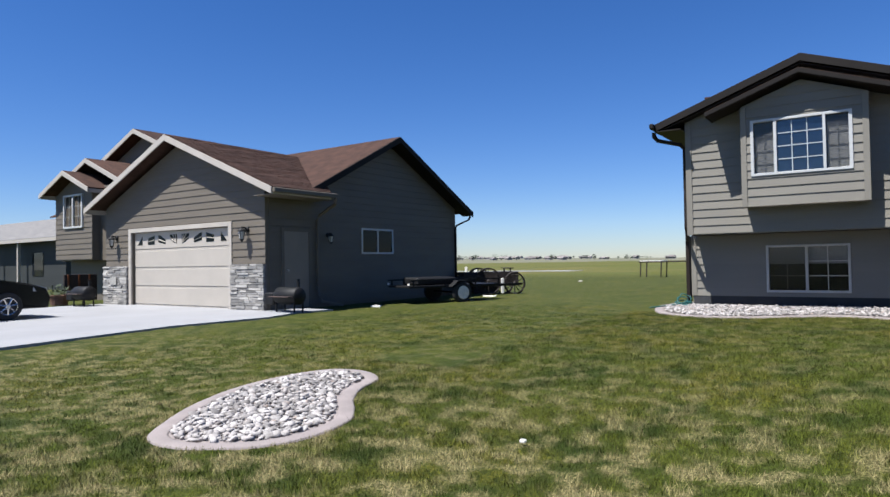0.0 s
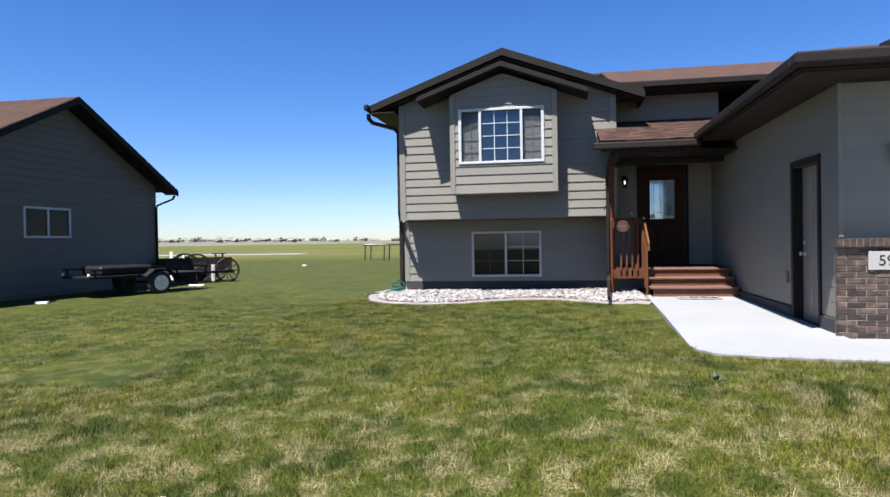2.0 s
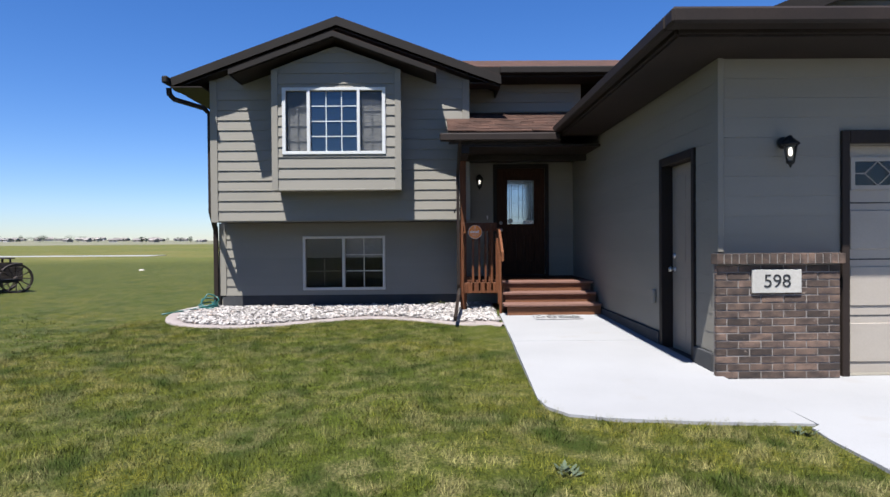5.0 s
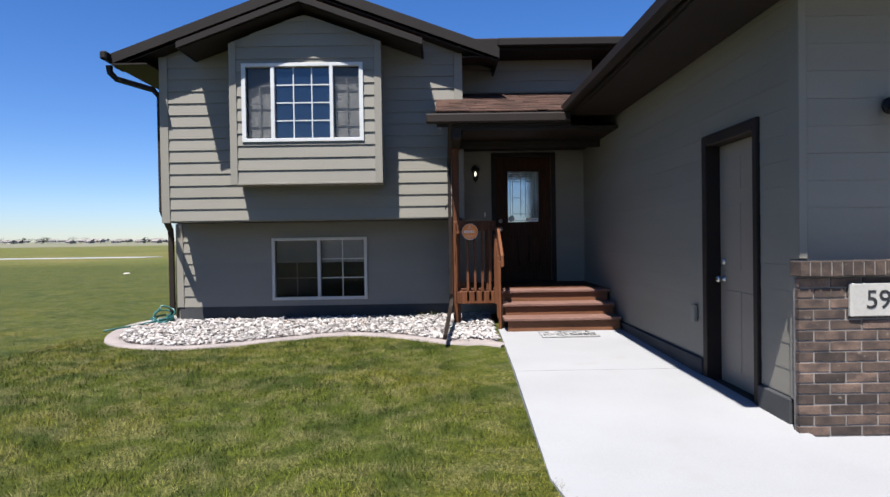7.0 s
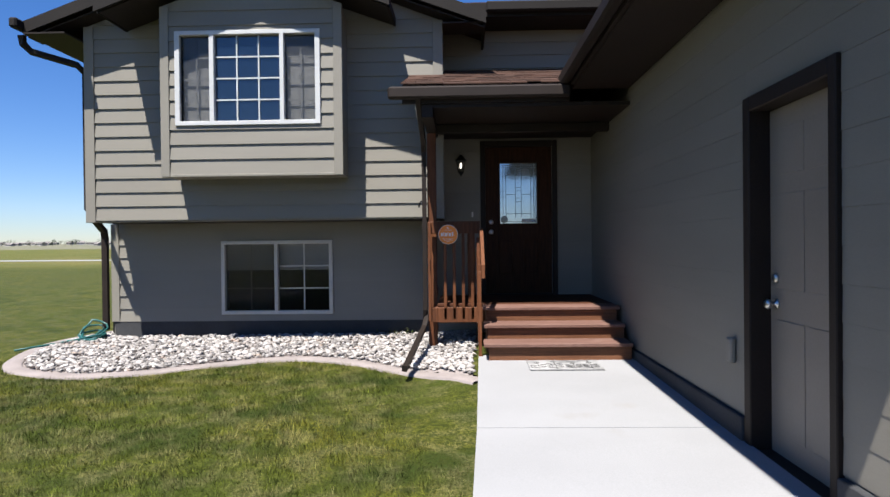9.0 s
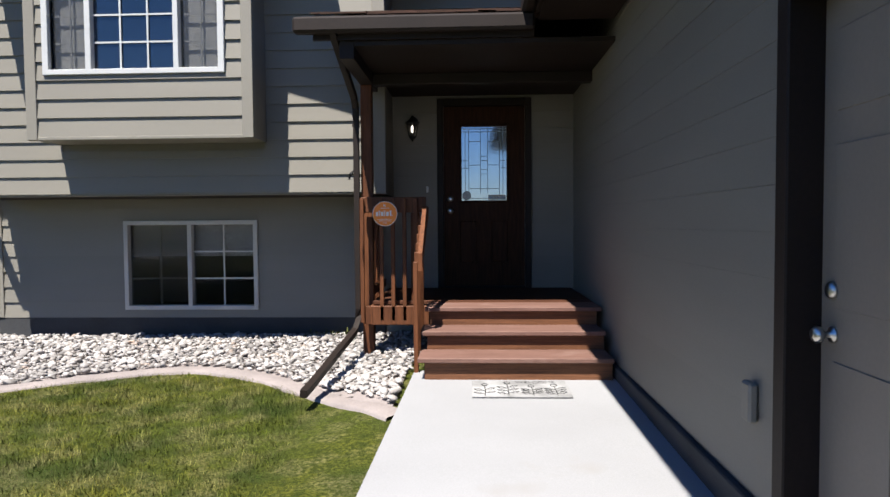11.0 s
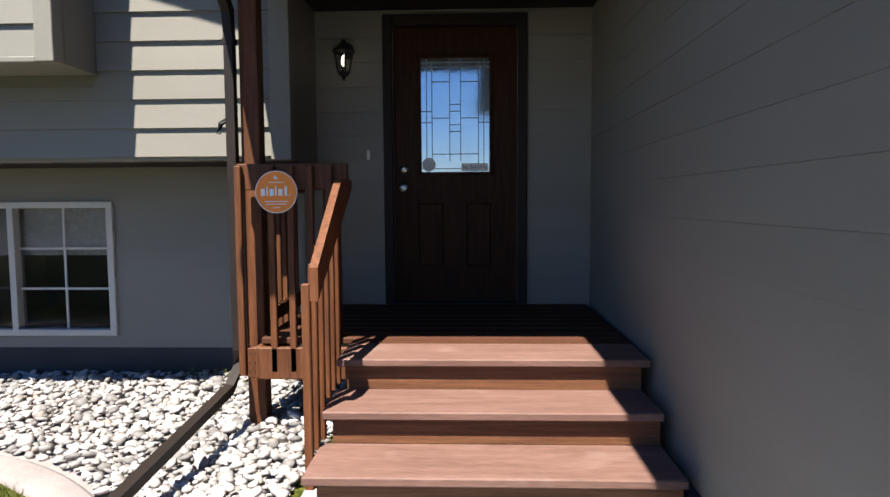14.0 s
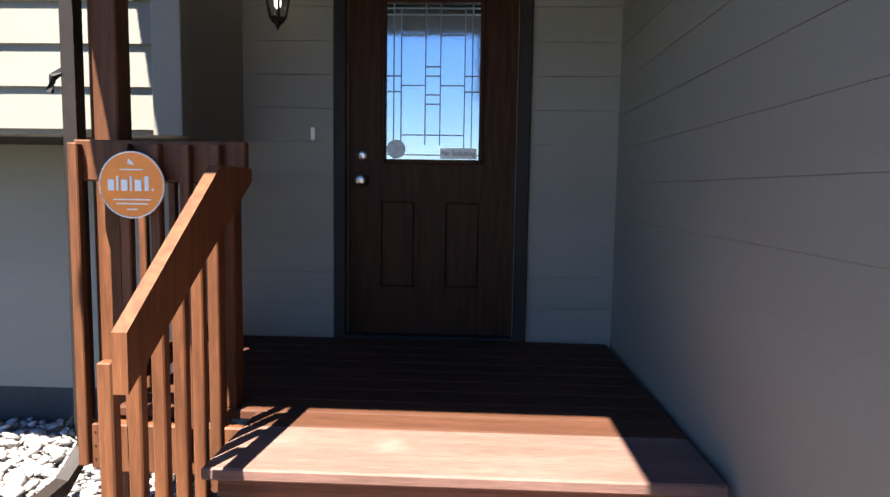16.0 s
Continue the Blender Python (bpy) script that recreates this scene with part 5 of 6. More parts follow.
for a in ((16.34, 17.91, 2.16, 2.215), (16.34, 17.91, 1.405, 1.46), (16.34, 16.4, 1.4605, 2.1595), (17.85, 17.91, 1.4605, 2.1595), (17.1, 17.15, 1.4605, 2.1595)):
    part("frame", boxed(NX + 0.0, NX + 0.04, *a), WHITE, win)
ndoor = part("side_door", boxed(NX + 0.004, NX + 0.03, 13.2, 14.1, NG + 0.05, 2.02), TAN, nb, "plain tan side door in shade")
for a in ((13.1, 13.199, NG, 2.12), (14.101, 14.2, NG, 2.12), (13.2, 14.1, 2.021, 2.12)):
    part("door_trim", boxed(NX + 0.001, NX + 0.045, *a), DARKWALL, nb)
part("knob", lathe(bmesh.new(), [(0.03, 0), (0.03, 0.05), (0.02, 0.06)], (NX + 0.03, 13.3, 0.95), 10, Matrix(((0, 0, 1), (0, 1, 0), (-1, 0, 0)))), STEEL, ndoor)
part("wall", boxed(-19.1, -18.94, NY + 0.161, 21.7, NG - 0.1, 3.05), DARKWALL, nb)
part("wall", boxed(-26.0, NX - 0.161, 21.54, 21.7, NG - 0.1, 3.05), DARKWALL, nb)
# roofs: wing ridge along y, main gable ridge along x
gable_roof(nb, NAX, NTOP, NSL, -19.65, -10.35, 12.15, 17.8, SHINGLE, NTRIM, rows=0.16, ye=14.25)
MR = 5.25
for y0, z0 in ((13.9, 3.25), (22.25, 3.02)):
    quad = [(-10.68, y0, z0), (-26.0, y0, z0), (-26.0, 17.8, MR), (-10.68, 17.8, MR)]
    r = part("roof", prismed(quad, (0, 0, -0.05)), SHINGLE, nb)
    bm = prismed([(-10.676, y0, z0 - 0.01), (-10.676, 17.8, MR - 0.01), (-10.676, 17.8, MR - 0.2), (-10.676, y0, z0 - 0.2)], (0.035, 0, 0))
    part("rake_board", bm, FASCIA, nb)
    part("soffit", prismed([(-10.68, y0, z0 - 0.13), (-10.68, 17.8, MR - 0.13), (NX, 17.8, MR - 0.13), (NX, y0, z0 - 0.13)], (0, 0, -0.02)), FASCIA, nb)
part("gutter", boxed(-10.35, -10.25, 12.15, 14.4, 2.94, 3.07, bevel=0.02), DARKWALL, nb)
part("soffit", boxed(-11.1, -10.36, 12.19, 14.4, 2.9, 2.92), DARKWALL, nb)
for pts, nm in (([(-10.3, 14.38, 2.95), (-10.32, 14.4, 2.8), (-11.0, 14.42, 2.5), (-11.07, 14.42, 2.35), (-11.07, 14.42, 0.3), (-10.9, 14.4, 0.05), (-10.2, 14.5, -0.05)], "a"), ([(-10.75, 22.2, 2.85), (-10.8, 22.15, 2.72), (-11.07, 21.72, 2.5), (-11.1, 21.66, 2.38), (-11.1, 21.66, 0.0)], "b")):
    tagged(part("downspout", tube(bmesh.new(), pts, 0, 4, (0.075, 0.06)), DARKWALL if nm == "a" else FASCIA), "painted downspout of the neighbouring house", "downspout")
wall_lamp((-11.85, NY - 0.03, 2.0), False, "dark lantern wall lamp, unlit, on the neighbouring garage", 0, 1.5, "lanterns next door")
wall_lamp((-18.4, NY - 0.03, 2.0), False, "dark lantern wall lamp, unlit, on the neighbouring garage", 0, 1.5, "lanterns next door")
wall_lamp((NX + 0.03, 14.85, 1.9), False, "dark lantern wall lamp, unlit, on the shaded side wall", math.pi / 2, 1.2, "lanterns next door")
nplate = part("house_number_plate", boxed(-18.6, -18.25, NY - 0.16, NY - 0.135, 0.55, 0.8, bevel=0.005), PLATE)
tagged(nplate, "small pale plate on the ledgestone pier", "house number")
# the raised house front behind the wing
part("wall", boxed(-25.0, -21.2, 13.9, 21.5, 1.4, 4.2), DARKWALL, nb)
uw = part("wall", boxed(-24.8, -22.0, 13.6, 13.9, 1.41, 4.0), DARKWALL, nb)
lap_boards(uw, Matrix.Translation((0, 13.6, 0)), 1.45, 4.0, lambda z: -24.8, lambda z: -22.0, DARKWALL, [(-24.15, -22.6, 2.6, 4.0)], lap=0.2)
part("wall", boxed(-24.9, -19.1, 14.2, 21.5, NG - 0.1, 1.399), DARKWALL, nb)
part("gable_wall", prismed([(-24.8, 13.62, 4.0), (-22.0, 13.62, 4.0), (-23.4, 13.62, 4.6)], (0, 0.2, 0)), DARKWALL, nb)
gable_roof(nb, -23.4, 4.85, 0.41, -25.3, -21.5, 13.2, 15.4, SHINGLE, NTRIM)
gable_roof(nb, -22.9, 5.35, 0.41, -25.9, -20.2, 13.8, 17.0, SHINGLE, NTRIM)
gable_roof(nb, -22.0, 6.6, 0.41, -25.6, -18.4, 15.2, 19.0, SHINGLE, NTRIM)
part("gable_wall", prismed([(-25.0, 15.6, 4.2), (-19.2, 15.6, 4.2), (-19.2, 15.6, 5.2), (-22.0, 15.6, 6.3), (-25.0, 15.6, 5.1)], (0, 0.16, 0)), DARKWALL, nb)
part("roof", prismed([(-25.9, 14.6, 4.2), (-18.5, 14.6, 4.2), (-18.5, 18.5, 5.7), (-25.9, 18.5, 5.7)], (0, 0, -0.05)), SHINGLE, nb)
window(nb, -24.1, -22.65, 2.65, 3.95, 13.58, [(-24.02, -23.42, GLASS, 2, 3, 0.0), (-23.34, -22.73, GLASS, 2, 3, 0.0)], WHITE, 0.07, 0.05, "white-framed upper window")
steps2 = part("entry_railing", boxed(-20.6, -20.5, 11.9, 13.0, 0.0, 0.9, bevel=0.01), OLDWOOD)
tagged(steps2, "brown wooden entry railing by the neighbouring garage", "railing")
for k in range(3):
    part("baluster", boxed(-20.49, -20.45, 12.0 + 0.35 * k, 12.05 + 0.35 * k, 0.0, 0.9), POSTWOOD, steps2)

# third house
far3 = empty("third_house", "house with shade-darkened siding and grey shingle roof beyond the neighbour", "house", (0, 0, 0))
# walls are coloured dark to stand for shade
part("wall", boxed(-56.0, -36.5, 19.4, 28.0, -0.3, 3.0), SHADEWALL, far3)
part("gable_wall", prismed([(-36.5, 19.4, 3.0), (-36.5, 28.0, 3.0), (-36.5, 23.7, 4.5)], (-0.2, 0, 0)), SHADEWALL, far3)
for y0 in (18.8, 28.6):
    part("roof", prismed([(-36.0, y0, 2.95), (-56.5, y0, 2.95), (-56.5, 23.7, 4.75), (-36.0, 23.7, 4.75)], (0, 0, -0.08)), GREYSHINGLE, far3)
part("window", boxed(-40.6, -39.2, 19.36, 19.45, 0.7, 2.1), GLASS, far3)
part("fascia", boxed(-56.5, -36.0, 18.76, 18.8, 2.72, 2.92), NTRIM, far3)
for x in (-41.5, -44.8):
    part("porch_post", boxed(x - 0.08, x + 0.08, 18.9, 19.06, -0.2, 2.75), NTRIM, far3)


# ---- car on the neighbouring drive ----
def wheel(parent, at, r, w, rim, turned=0.0, solid=False):
    """Tyre and spoked rim with axle along local x."""
    t = Matrix.Rotation(turned, 3, "Z") @ Matrix(((0, 0, 1), (0, 1, 0), (-1, 0, 0)))
    tyre = part("tyre", lathe(bmesh.new(), [(r * 0.62, -w / 2), (r * 0.93, -w / 2), (r, -w * 0.3), (r, w * 0.3), (r * 0.93, w / 2), (r * 0.62, w / 2)], at, 28, t), RUBBER, parent, smooth=False)
    bm = bmesh.new()
    lathe(bm, [(r * 0.2, w * 0.3), (r * 0.2, w * 0.54), (r * 0.1, w * 0.58)], at, 12, t)
    if solid:
        lathe(bm, [(r * 0.62, w * 0.5), (r * 0.58, w * 0.54), (r * 0.3, w * 0.5), (r * 0.2, w * 0.56)], at, 24, t)
    tube(bm, [Matrix.Translation(at) @ t.to_4x4() @ Vector((r * 0.6 * math.cos(k * math.pi / 14), r * 0.6 * math.sin(k * math.pi / 14), w * 0.5)) for k in range(29)], r * 0.05, 5)
    m3 = Matrix.Translation(at) @ t.to_4x4()
    for k in range(7):
        q = k * 2 * math.pi / 7
        tube(bm, [m3 @ Vector((0.15 * r * math.cos(q), 0.15 * r * math.sin(q), w * 0.54)), m3 @ Vector((0.6 * r * math.cos(q), 0.6 * r * math.sin(q), w * 0.52))], r * 0.065, 6)
    part("rim", bm, rim, tyre)
    return tyre


def car(at, heading):
    c = empty("car", "dark saloon car parked on the neighbouring driveway", "car", at)
    c.rotation_euler = (0, 0, heading)
    # the nose points to +y; half widths shrink towards the roof
    prof = [(-2.3, 0.45), (-2.35, 0.7), (-2.2, 0.92), (-1.55, 0.98), (-0.85, 1.38), (-0.1, 1.43), (0.55, 1.33), (1.15, 0.97), (1.85, 0.86), (2.25, 0.72), (2.35, 0.5), (2.3, 0.25), (-2.25, 0.25)]
    bm = bmesh.new()
    width = lambda z: 0.88 if z < 0.95 else 0.88 - (z - 0.95) * 0.55
    rings = [[bm.verts.new((s * width(z), y, z)) for s in (-1, -0.55, 0.55, 1)] for y, z in prof]
    for a, b in zip(rings, rings[1:] + rings[:1]):
        for i in range(3):
            bm.faces.new((a[i], a[i + 1], b[i + 1], b[i]))
    bm.faces.new([r[0] for r in rings])
    bm.faces.new([r[3] for r in rings][::-1])
    bmesh.ops.bevel(bm, geom=[e for e in bm.edges if e.calc_face_angle(0) > 0.5], offset=0.05, segments=2, affect="EDGES")
    body = part("body", bm, CARPAINT, c, smooth=False)
    for s in (-1, 1):
        part("side_window", prismed([(s * 0.875, -1.3, 0.99), (s * 0.875, 0.95, 0.99), (s * 0.70, 0.45, 1.28), (s * 0.70, -0.8, 1.33)], (s * 0.012, 0, 0)), GLASS, c)
        part("headlight", prismed([(s * 0.86, 1.95, 0.66), (s * 0.8, 2.3, 0.62), (s * 0.78, 2.28, 0.74), (s * 0.84, 1.95, 0.82)], (s * 0.03, 0.02, 0)), LAMPOFF, c)
        part("mirror", boxed(*(sorted((s * 0.9, s * 1.02))), 0.7, 0.82, 0.95, 1.08, bevel=0.02), CARPAINT, c)
        for yy in (1.42, -1.4):
            wheel(c, (s * 0.8, yy, 0.33), 0.33, 0.21, CHROME, 0.0 if s > 0 else math.pi)
    part("windscreen", prismed([(-0.68, 0.66, 1.3), (0.68, 0.66, 1.3), (0.82, 1.2, 0.99), (-0.82, 1.2, 0.99)], (0, 0.02, 0.012)), GLASS, c)
    part("grille", boxed(-0.4, 0.4, 2.33, 2.37, 0.45, 0.6, bevel=0.01), BLACK, c)
    return c


car((-15.5, 6.5, -0.09), 0.0)

# ---- barrel smoker by the side door ----
grill = empty("smoker_grill", "black barrel smoker grill standing by the neighbouring side door", "grill", (-10.2, 12.55, -0.1))
tb = Matrix(((0, 0, 1), (0, 1, 0), (-1, 0, 0)))
part("barrel", lathe(bmesh.new(), [(0.02, -0.5), (0.24, -0.48), (0.27, -0.44), (0.27, 0.44), (0.24, 0.48), (0.02, 0.5)], (0, 0, 0.5), 18, tb), BLACK, grill, smooth=True)
part("firebox", boxed(-0.95, -0.52, -0.2, 0.2, 0.22, 0.6, bevel=0.03), BLACK, grill)
part("chimney", lathe(bmesh.new(), [(0.05, 0.72), (0.05, 1.0), (0.07, 1.02)], (0.35, 0.05, 0), 10), BLACK, grill)
part("shelf", boxed(-0.45, 0.45, -0.5, -0.27, 0.48, 0.5, bevel=0.004), RUST, grill)
for x in (-0.4, 0.4):
    for yv in (-0.17, 0.17):
        part("leg", boxed(x - 0.02, x + 0.02, yv - 0.02, yv + 0.02, 0.0, 0.32), BLACK, grill)
grill.scale = (0.82, 0.82, 0.82)
grill2 = copy_thing(grill, Matrix.Translation((-18.6, 11.6, -0.1)))
grill2["label"] = "black smoker grill standing before the ledgestone pier"

# planter tub at the entry
tub = part("planter", lathe(bmesh.new(), [(0.25, 0.0), (0.3, 0.3), (0.33, 0.32), (0.3, 0.33), (0.28, 0.28)], (-20.2, 11.6, -0.1), 14), TREAD)
tagged(tub, "clay planter with pale foliage at the neighbouring entry", "planter")
rp = random.Random(2)
bm = bmesh.new()
for k in range(140):
    c = Vector((-20.2 + rp.gauss(0, 0.16), 11.6 + rp.gauss(0, 0.16), 0.25 + abs(rp.gauss(0, 0.14))))
    u = Vector((rp.uniform(-1, 1), rp.uniform(-1, 1), rp.uniform(-0.3, 1))).normalized() * 0.07
    w = u.cross(Vector((0.3, 0.2, 1))).normalized() * 0.03
    bm.faces.new([bm.verts.new(p) for p in (c - u, c + w, c + u, c - w)])
part("foliage", bm, LEAF, tub)

# ---- trailer along the shaded wall ----
tr = empty("utility_trailer", "black flat utility trailer parked beside the shaded wall", "trailer", (-8.95, 18.3, -0.13))
tr.rotation_euler = (0, 0, radians(-24))
part("bed", boxed(-0.7, 0.7, -2.0, 1.3, 0.48, 0.54, bevel=0.01), BLACK, tr)
for x in (-0.72, 0.68):
    part("side_rail", boxed(x, x + 0.04, -2.0, 1.3, 0.68, 0.72), BLACK, tr)
    for yv in (-1.9, -0.8, 0.3, 1.2):
        part("upright", boxed(x, x + 0.04, yv, yv + 0.04, 0.5, 0.68), BLACK, tr)
part("tongue", boxed(-0.05, 0.05, 1.3, 2.7, 0.42, 0.5), BLACK, tr)
part("axle", boxed(-0.8, 0.8, -0.35, -0.28, 0.28, 0.34), BLACK, tr)
for s in (-1, 1):
    wheel(tr, (s * 0.86, -0.3, 0.31), 0.31, 0.2, PALE, 0.0 if s > 0 else math.pi, True)
    part("mudguard", prismed([(s * 0.76, -0.72, 0.5), (s * 0.76, -0.5, 0.68), (s * 0.76, -0.1, 0.68), (s * 0.76, 0.12, 0.5), (s * 0.76, -0.1, 0.65), (s * 0.76, -0.5, 0.65)], (s * 0.24, 0, 0)), BLACK, tr)
    part("tail_light", boxed(s * 0.66 - 0.05, s * 0.66 + 0.05, -2.03, -2.005, 0.56, 0.62), PALE, tr)
part("load", boxed(-0.55, 0.4, -1.6, -0.2, 0.542, 0.78, bevel=0.05), BLACK, tr)


# ---- old wagon with spoked wheels ----
def wagon_wheel(parent, at, r, turned):
    t = Matrix.Rotation(turned, 3, "Z") @ Matrix(((0, 0, 1), (0, 1, 0), (-1, 0, 0)))
    m3 = Matrix.Translation(at) @ t.to_4x4()
    bm = bmesh.new()
    tube(bm, [m3 @ Vector((r * math.cos(k * math.pi / 14), r * math.sin(k * math.pi / 14), 0)) for k in range(29)], 0, 4, (0.085, 0.06))
    wh = part("wagon_wheel", bm, OLDWOOD, parent)
    part("hub", lathe(bmesh.new(), [(0.06, -0.1), (0.09, 0), (0.06, 0.1)], at, 10, t), OLDWOOD, wh)
    for k in range(12):
        q = k * math.pi / 6
        bm = bmesh.new()
        tube(bm, [m3 @ Vector((0.07 * math.cos(q), 0.07 * math.sin(q), 0)), m3 @ Vector((r * math.cos(q), r * math.sin(q), 0))], 0.018, 5)
        part("spoke", bm, OLDWOOD, wh)
    return wh


wg = empty("old_wagon", "weathered dark wooden wagon with tall spoked wheels", "wagon", (-10.1, 22.4, -0.13))
wg.scale = (0.87, 0.87, 0.87)
wg.rotation_euler = (0, 0, radians(-40))
for z in (0.42, 0.56, 0.70, 0.84):
    for x in (-0.5, 0.46):
        part("side_plank", boxed(x, x + 0.04, -1.3, 1.2, z, z + 0.13, bevel=0.005), OLDWOOD, wg)
    part("end_plank", boxed(-0.459, 0.459, -1.3, -1.26, z, z + 0.13, bevel=0.005), OLDWOOD, wg)
    part("end_plank", boxed(-0.459, 0.459, 1.16, 1.2, z, z + 0.13, bevel=0.005), OLDWOOD, wg)
part("floor", boxed(-0.5, 0.5, -1.3, 1.2, 0.36, 0.415), OLDWOOD, wg)
part("axle", boxed(-0.66, 0.66, -0.3, -0.2, 0.5, 0.58), OLDWOOD, wg)
part("axle", boxed(-0.66, 0.66, 0.9, 1.0, 0.4, 0.48), OLDWOOD, wg)
for s in (-1, 1):
    wagon_wheel(wg, (s * 0.66, -0.25, 0.56), 0.56, 0.0)
    wagon_wheel(wg, (s * 0.66, 0.95, 0.46), 0.46, 0.0)
for x, yv in ((-0.3, -1.35), (0.35, -1.35), (0.0, -1.6)):
    part("leg", boxed(x - 0.05, x + 0.05, yv, yv + 0.09, 0.0, 0.8), OLDWOOD, wg)
part("gear_box", prismed([(-0.35, -0.75, 0.05), (-0.35, 0.2, 0.05), (-0.35, 0.35, 0.355), (-0.35, -0.85, 0.355)], (0.7, 0, 0)), OLDWOOD, wg)
part("seat_board", boxed(-0.45, 0.45, 0.75, 1.0, 1.1, 1.14, bevel=0.006), OLDWOOD, wg)
for x in (-0.4, 0.36):
    part("seat_post", boxed(x, x + 0.05, 0.85, 0.9, 0.97, 1.1), OLDWOOD, wg)
part("white_board", boxed(0.72, 0.78, 0.3, 0.42, 0.05, 0.7, bevel=0.01), PALE, wg, "peeling white board")
for x, yv, s in ((-12.2, 24.0, 0.9), (-11.9, 24.3, 0.8)):
    tagged(part("stake", boxed(x, x + 0.12, yv, yv + 0.03, ground_z(x, yv) - 0.05, s, bevel=0.01), PALE), "short white board standing in the grass", "stake", group="white stakes")
tagged(part("plank", boxed(-9.3, -8.8, 20.6, 20.7, -0.15, -0.08, bevel=0.01), PALE), "white plank lying in the grass", "plank")
tagged(part("splash_block", prismed([(-9.65, 15.05, -0.16), (-9.4, 15.15, -0.16), (-9.43, 15.25, -0.16), (-9.68, 15.15, -0.16)], (0, 0, 0.08)), PALE), "white splash block lying in the grass", "block")

# ---- pole frame out in the yard ----
fr = empty("pole_frame", "weathered pole frame standing at the end of the yard", "frame", (-13.5, 52.0, -0.4))
for x in (0.0, 1.6, 4.2):
    for yv in (0.0, 1.6):
        bm = bmesh.new()
        tube(bm, [(x, yv, 0.0), (x + 0.06, yv + 0.03, 1.25)], 0.05, 6)
        part("pole", bm, OLDWOOD, fr)
for yv in (0.0, 1.6):
    bm = bmesh.new()
    tube(bm, [(-0.1, yv, 1.27), (4.4, yv, 1.3)], 0.05, 6)
    part("beam", bm, OLDWOOD, fr)
part("board", boxed(0.0, 1.7, 0.0, 1.6, 1.32, 1.37), PALE, fr)
for k in range(7):
    x = -9.8 + k * 5.3
    bm = bmesh.new()
    tube(bm, [(x, 56 + k * 2.4, -0.6), (x + 0.03, 56 + k * 2.4, 0.75)], 0.05, 6)
    tagged(part("fence_post", bm, OLDWOOD), "weathered wooden fence post at the field edge", "fence post", group="fence posts at the field edge")
tagged(part("pale_stone", lathe(bmesh.new(), [(0.16, 0), (0.2, 0.06), (0.1, 0.13)], (-13.2, 39.0, -0.3), 8), STONE), "pale stone lying in the lawn", "stone")
tagged(part("paper_scrap", boxed(-0.045, 0.0, 5.66, 5.7, -0.27, -0.245, bevel=0.006), PALE), "small white scrap lying in the lawn", "scrap")
road = part("road", prismed([(-400, 118, -0.40), (-34, 86, -0.40), (-34, 91, -0.40), (-400, 126, -0.40)], (0, 0, -0.1)), CONCRETE)
tagged(road, "pale gravel road crossing the prairie", "road", kind="structure")

# ---- far houses and trees on the rise ----
ridge = bmesh.new()
rr = random.Random(21)
prev = None
row = []


def rise_h(x):
    return 2.2 + 4.2 * ease(-x, 230, 520) + 1.3 * noise.noise(Vector((x * 0.006, 0.3, 0)))


for k in range(81):
    x = -2600 + k * 60
    row.append((x, rise_h(x)))
va = [ridge.verts.new((x, 560, -1.2)) for x, h in row]
vb = [ridge.verts.new((x, 950, h)) for x, h in row]
vc = [ridge.verts.new((x, 1500, -3)) for x, h in row]
for k in range(80):
    ridge.faces.new((va[k], va[k + 1], vb[k + 1], vb[k]))
    ridge.faces.new((vb[k], vb[k + 1], vc[k + 1], vc[k]))
tagged(part("far_rise", ridge, HAZEFIELD, smooth=True), "low pale rise of prairie on the skyline", "backdrop", kind="structure")


def far_house(at, w, d, h, turned):
    f = empty("far_house", "small pale house far off on the prairie", "house", at, group="houses on the skyline")
    f.rotation_euler = (0, 0, turned)
    part("wall", boxed(-w / 2, w / 2, -d / 2, d / 2, -1, h), FARWALL, f)
    part("roof", prismed([(-w / 2 - 0.5, -d / 2 - 0.6, h), (-w / 2 - 0.5, d / 2 + 0.6, h), (-w / 2 - 0.5, 0, h + d * 0.3)], (w + 1, 0, 0)), FARROOF, f)
    for k in range(2):
        part("window", boxed(-w / 4 + k * w / 2 - 1, -w / 4 + k * w / 2 + 1, -d / 2 - 0.05, -d / 2 + 0.05, 1, 2.4), GLASS, f)


def far_tree(at, h, seed):
    r = random.Random(seed)
    t = empty("far_tree", "dark rounded tree far off by the houses", "tree", at, group="trees on the skyline")
    bm = bmesh.new()
    tube(bm, [(0, 0, -0.5), (0.1, 0, h * 0.35), (0.0, 0.1, h * 0.8)], h * 0.03, 6)
    part("trunk", bm, OLDWOOD, t)
    r_wide = r.choice((0.4, 0.6, 0.9, 1.3))
    bm = bmesh.new()
    for k in range(70):
        q, a = r.uniform(0, 6.28), r.random()
        rad = h * r_wide * math.sqrt(r.random()) * (1 - 0.6 * abs(a - 0.4))
        c = Vector((rad * math.cos(q), rad * math.sin(q), h * (0.22 + 0.8 * a)))
        u = Vector((r.uniform(-1, 1), r.uniform(-1, 1), r.uniform(-1, 1))).normalized() * h * 0.11
        w = u.cross(Vector((0.2, 0.5, 1))).normalized() * h * 0.07
        bm.faces.new([bm.verts.new(p) for p in (c - u, c + w, c + u, c - w)])
    part("crown", bm, LEAF, t)


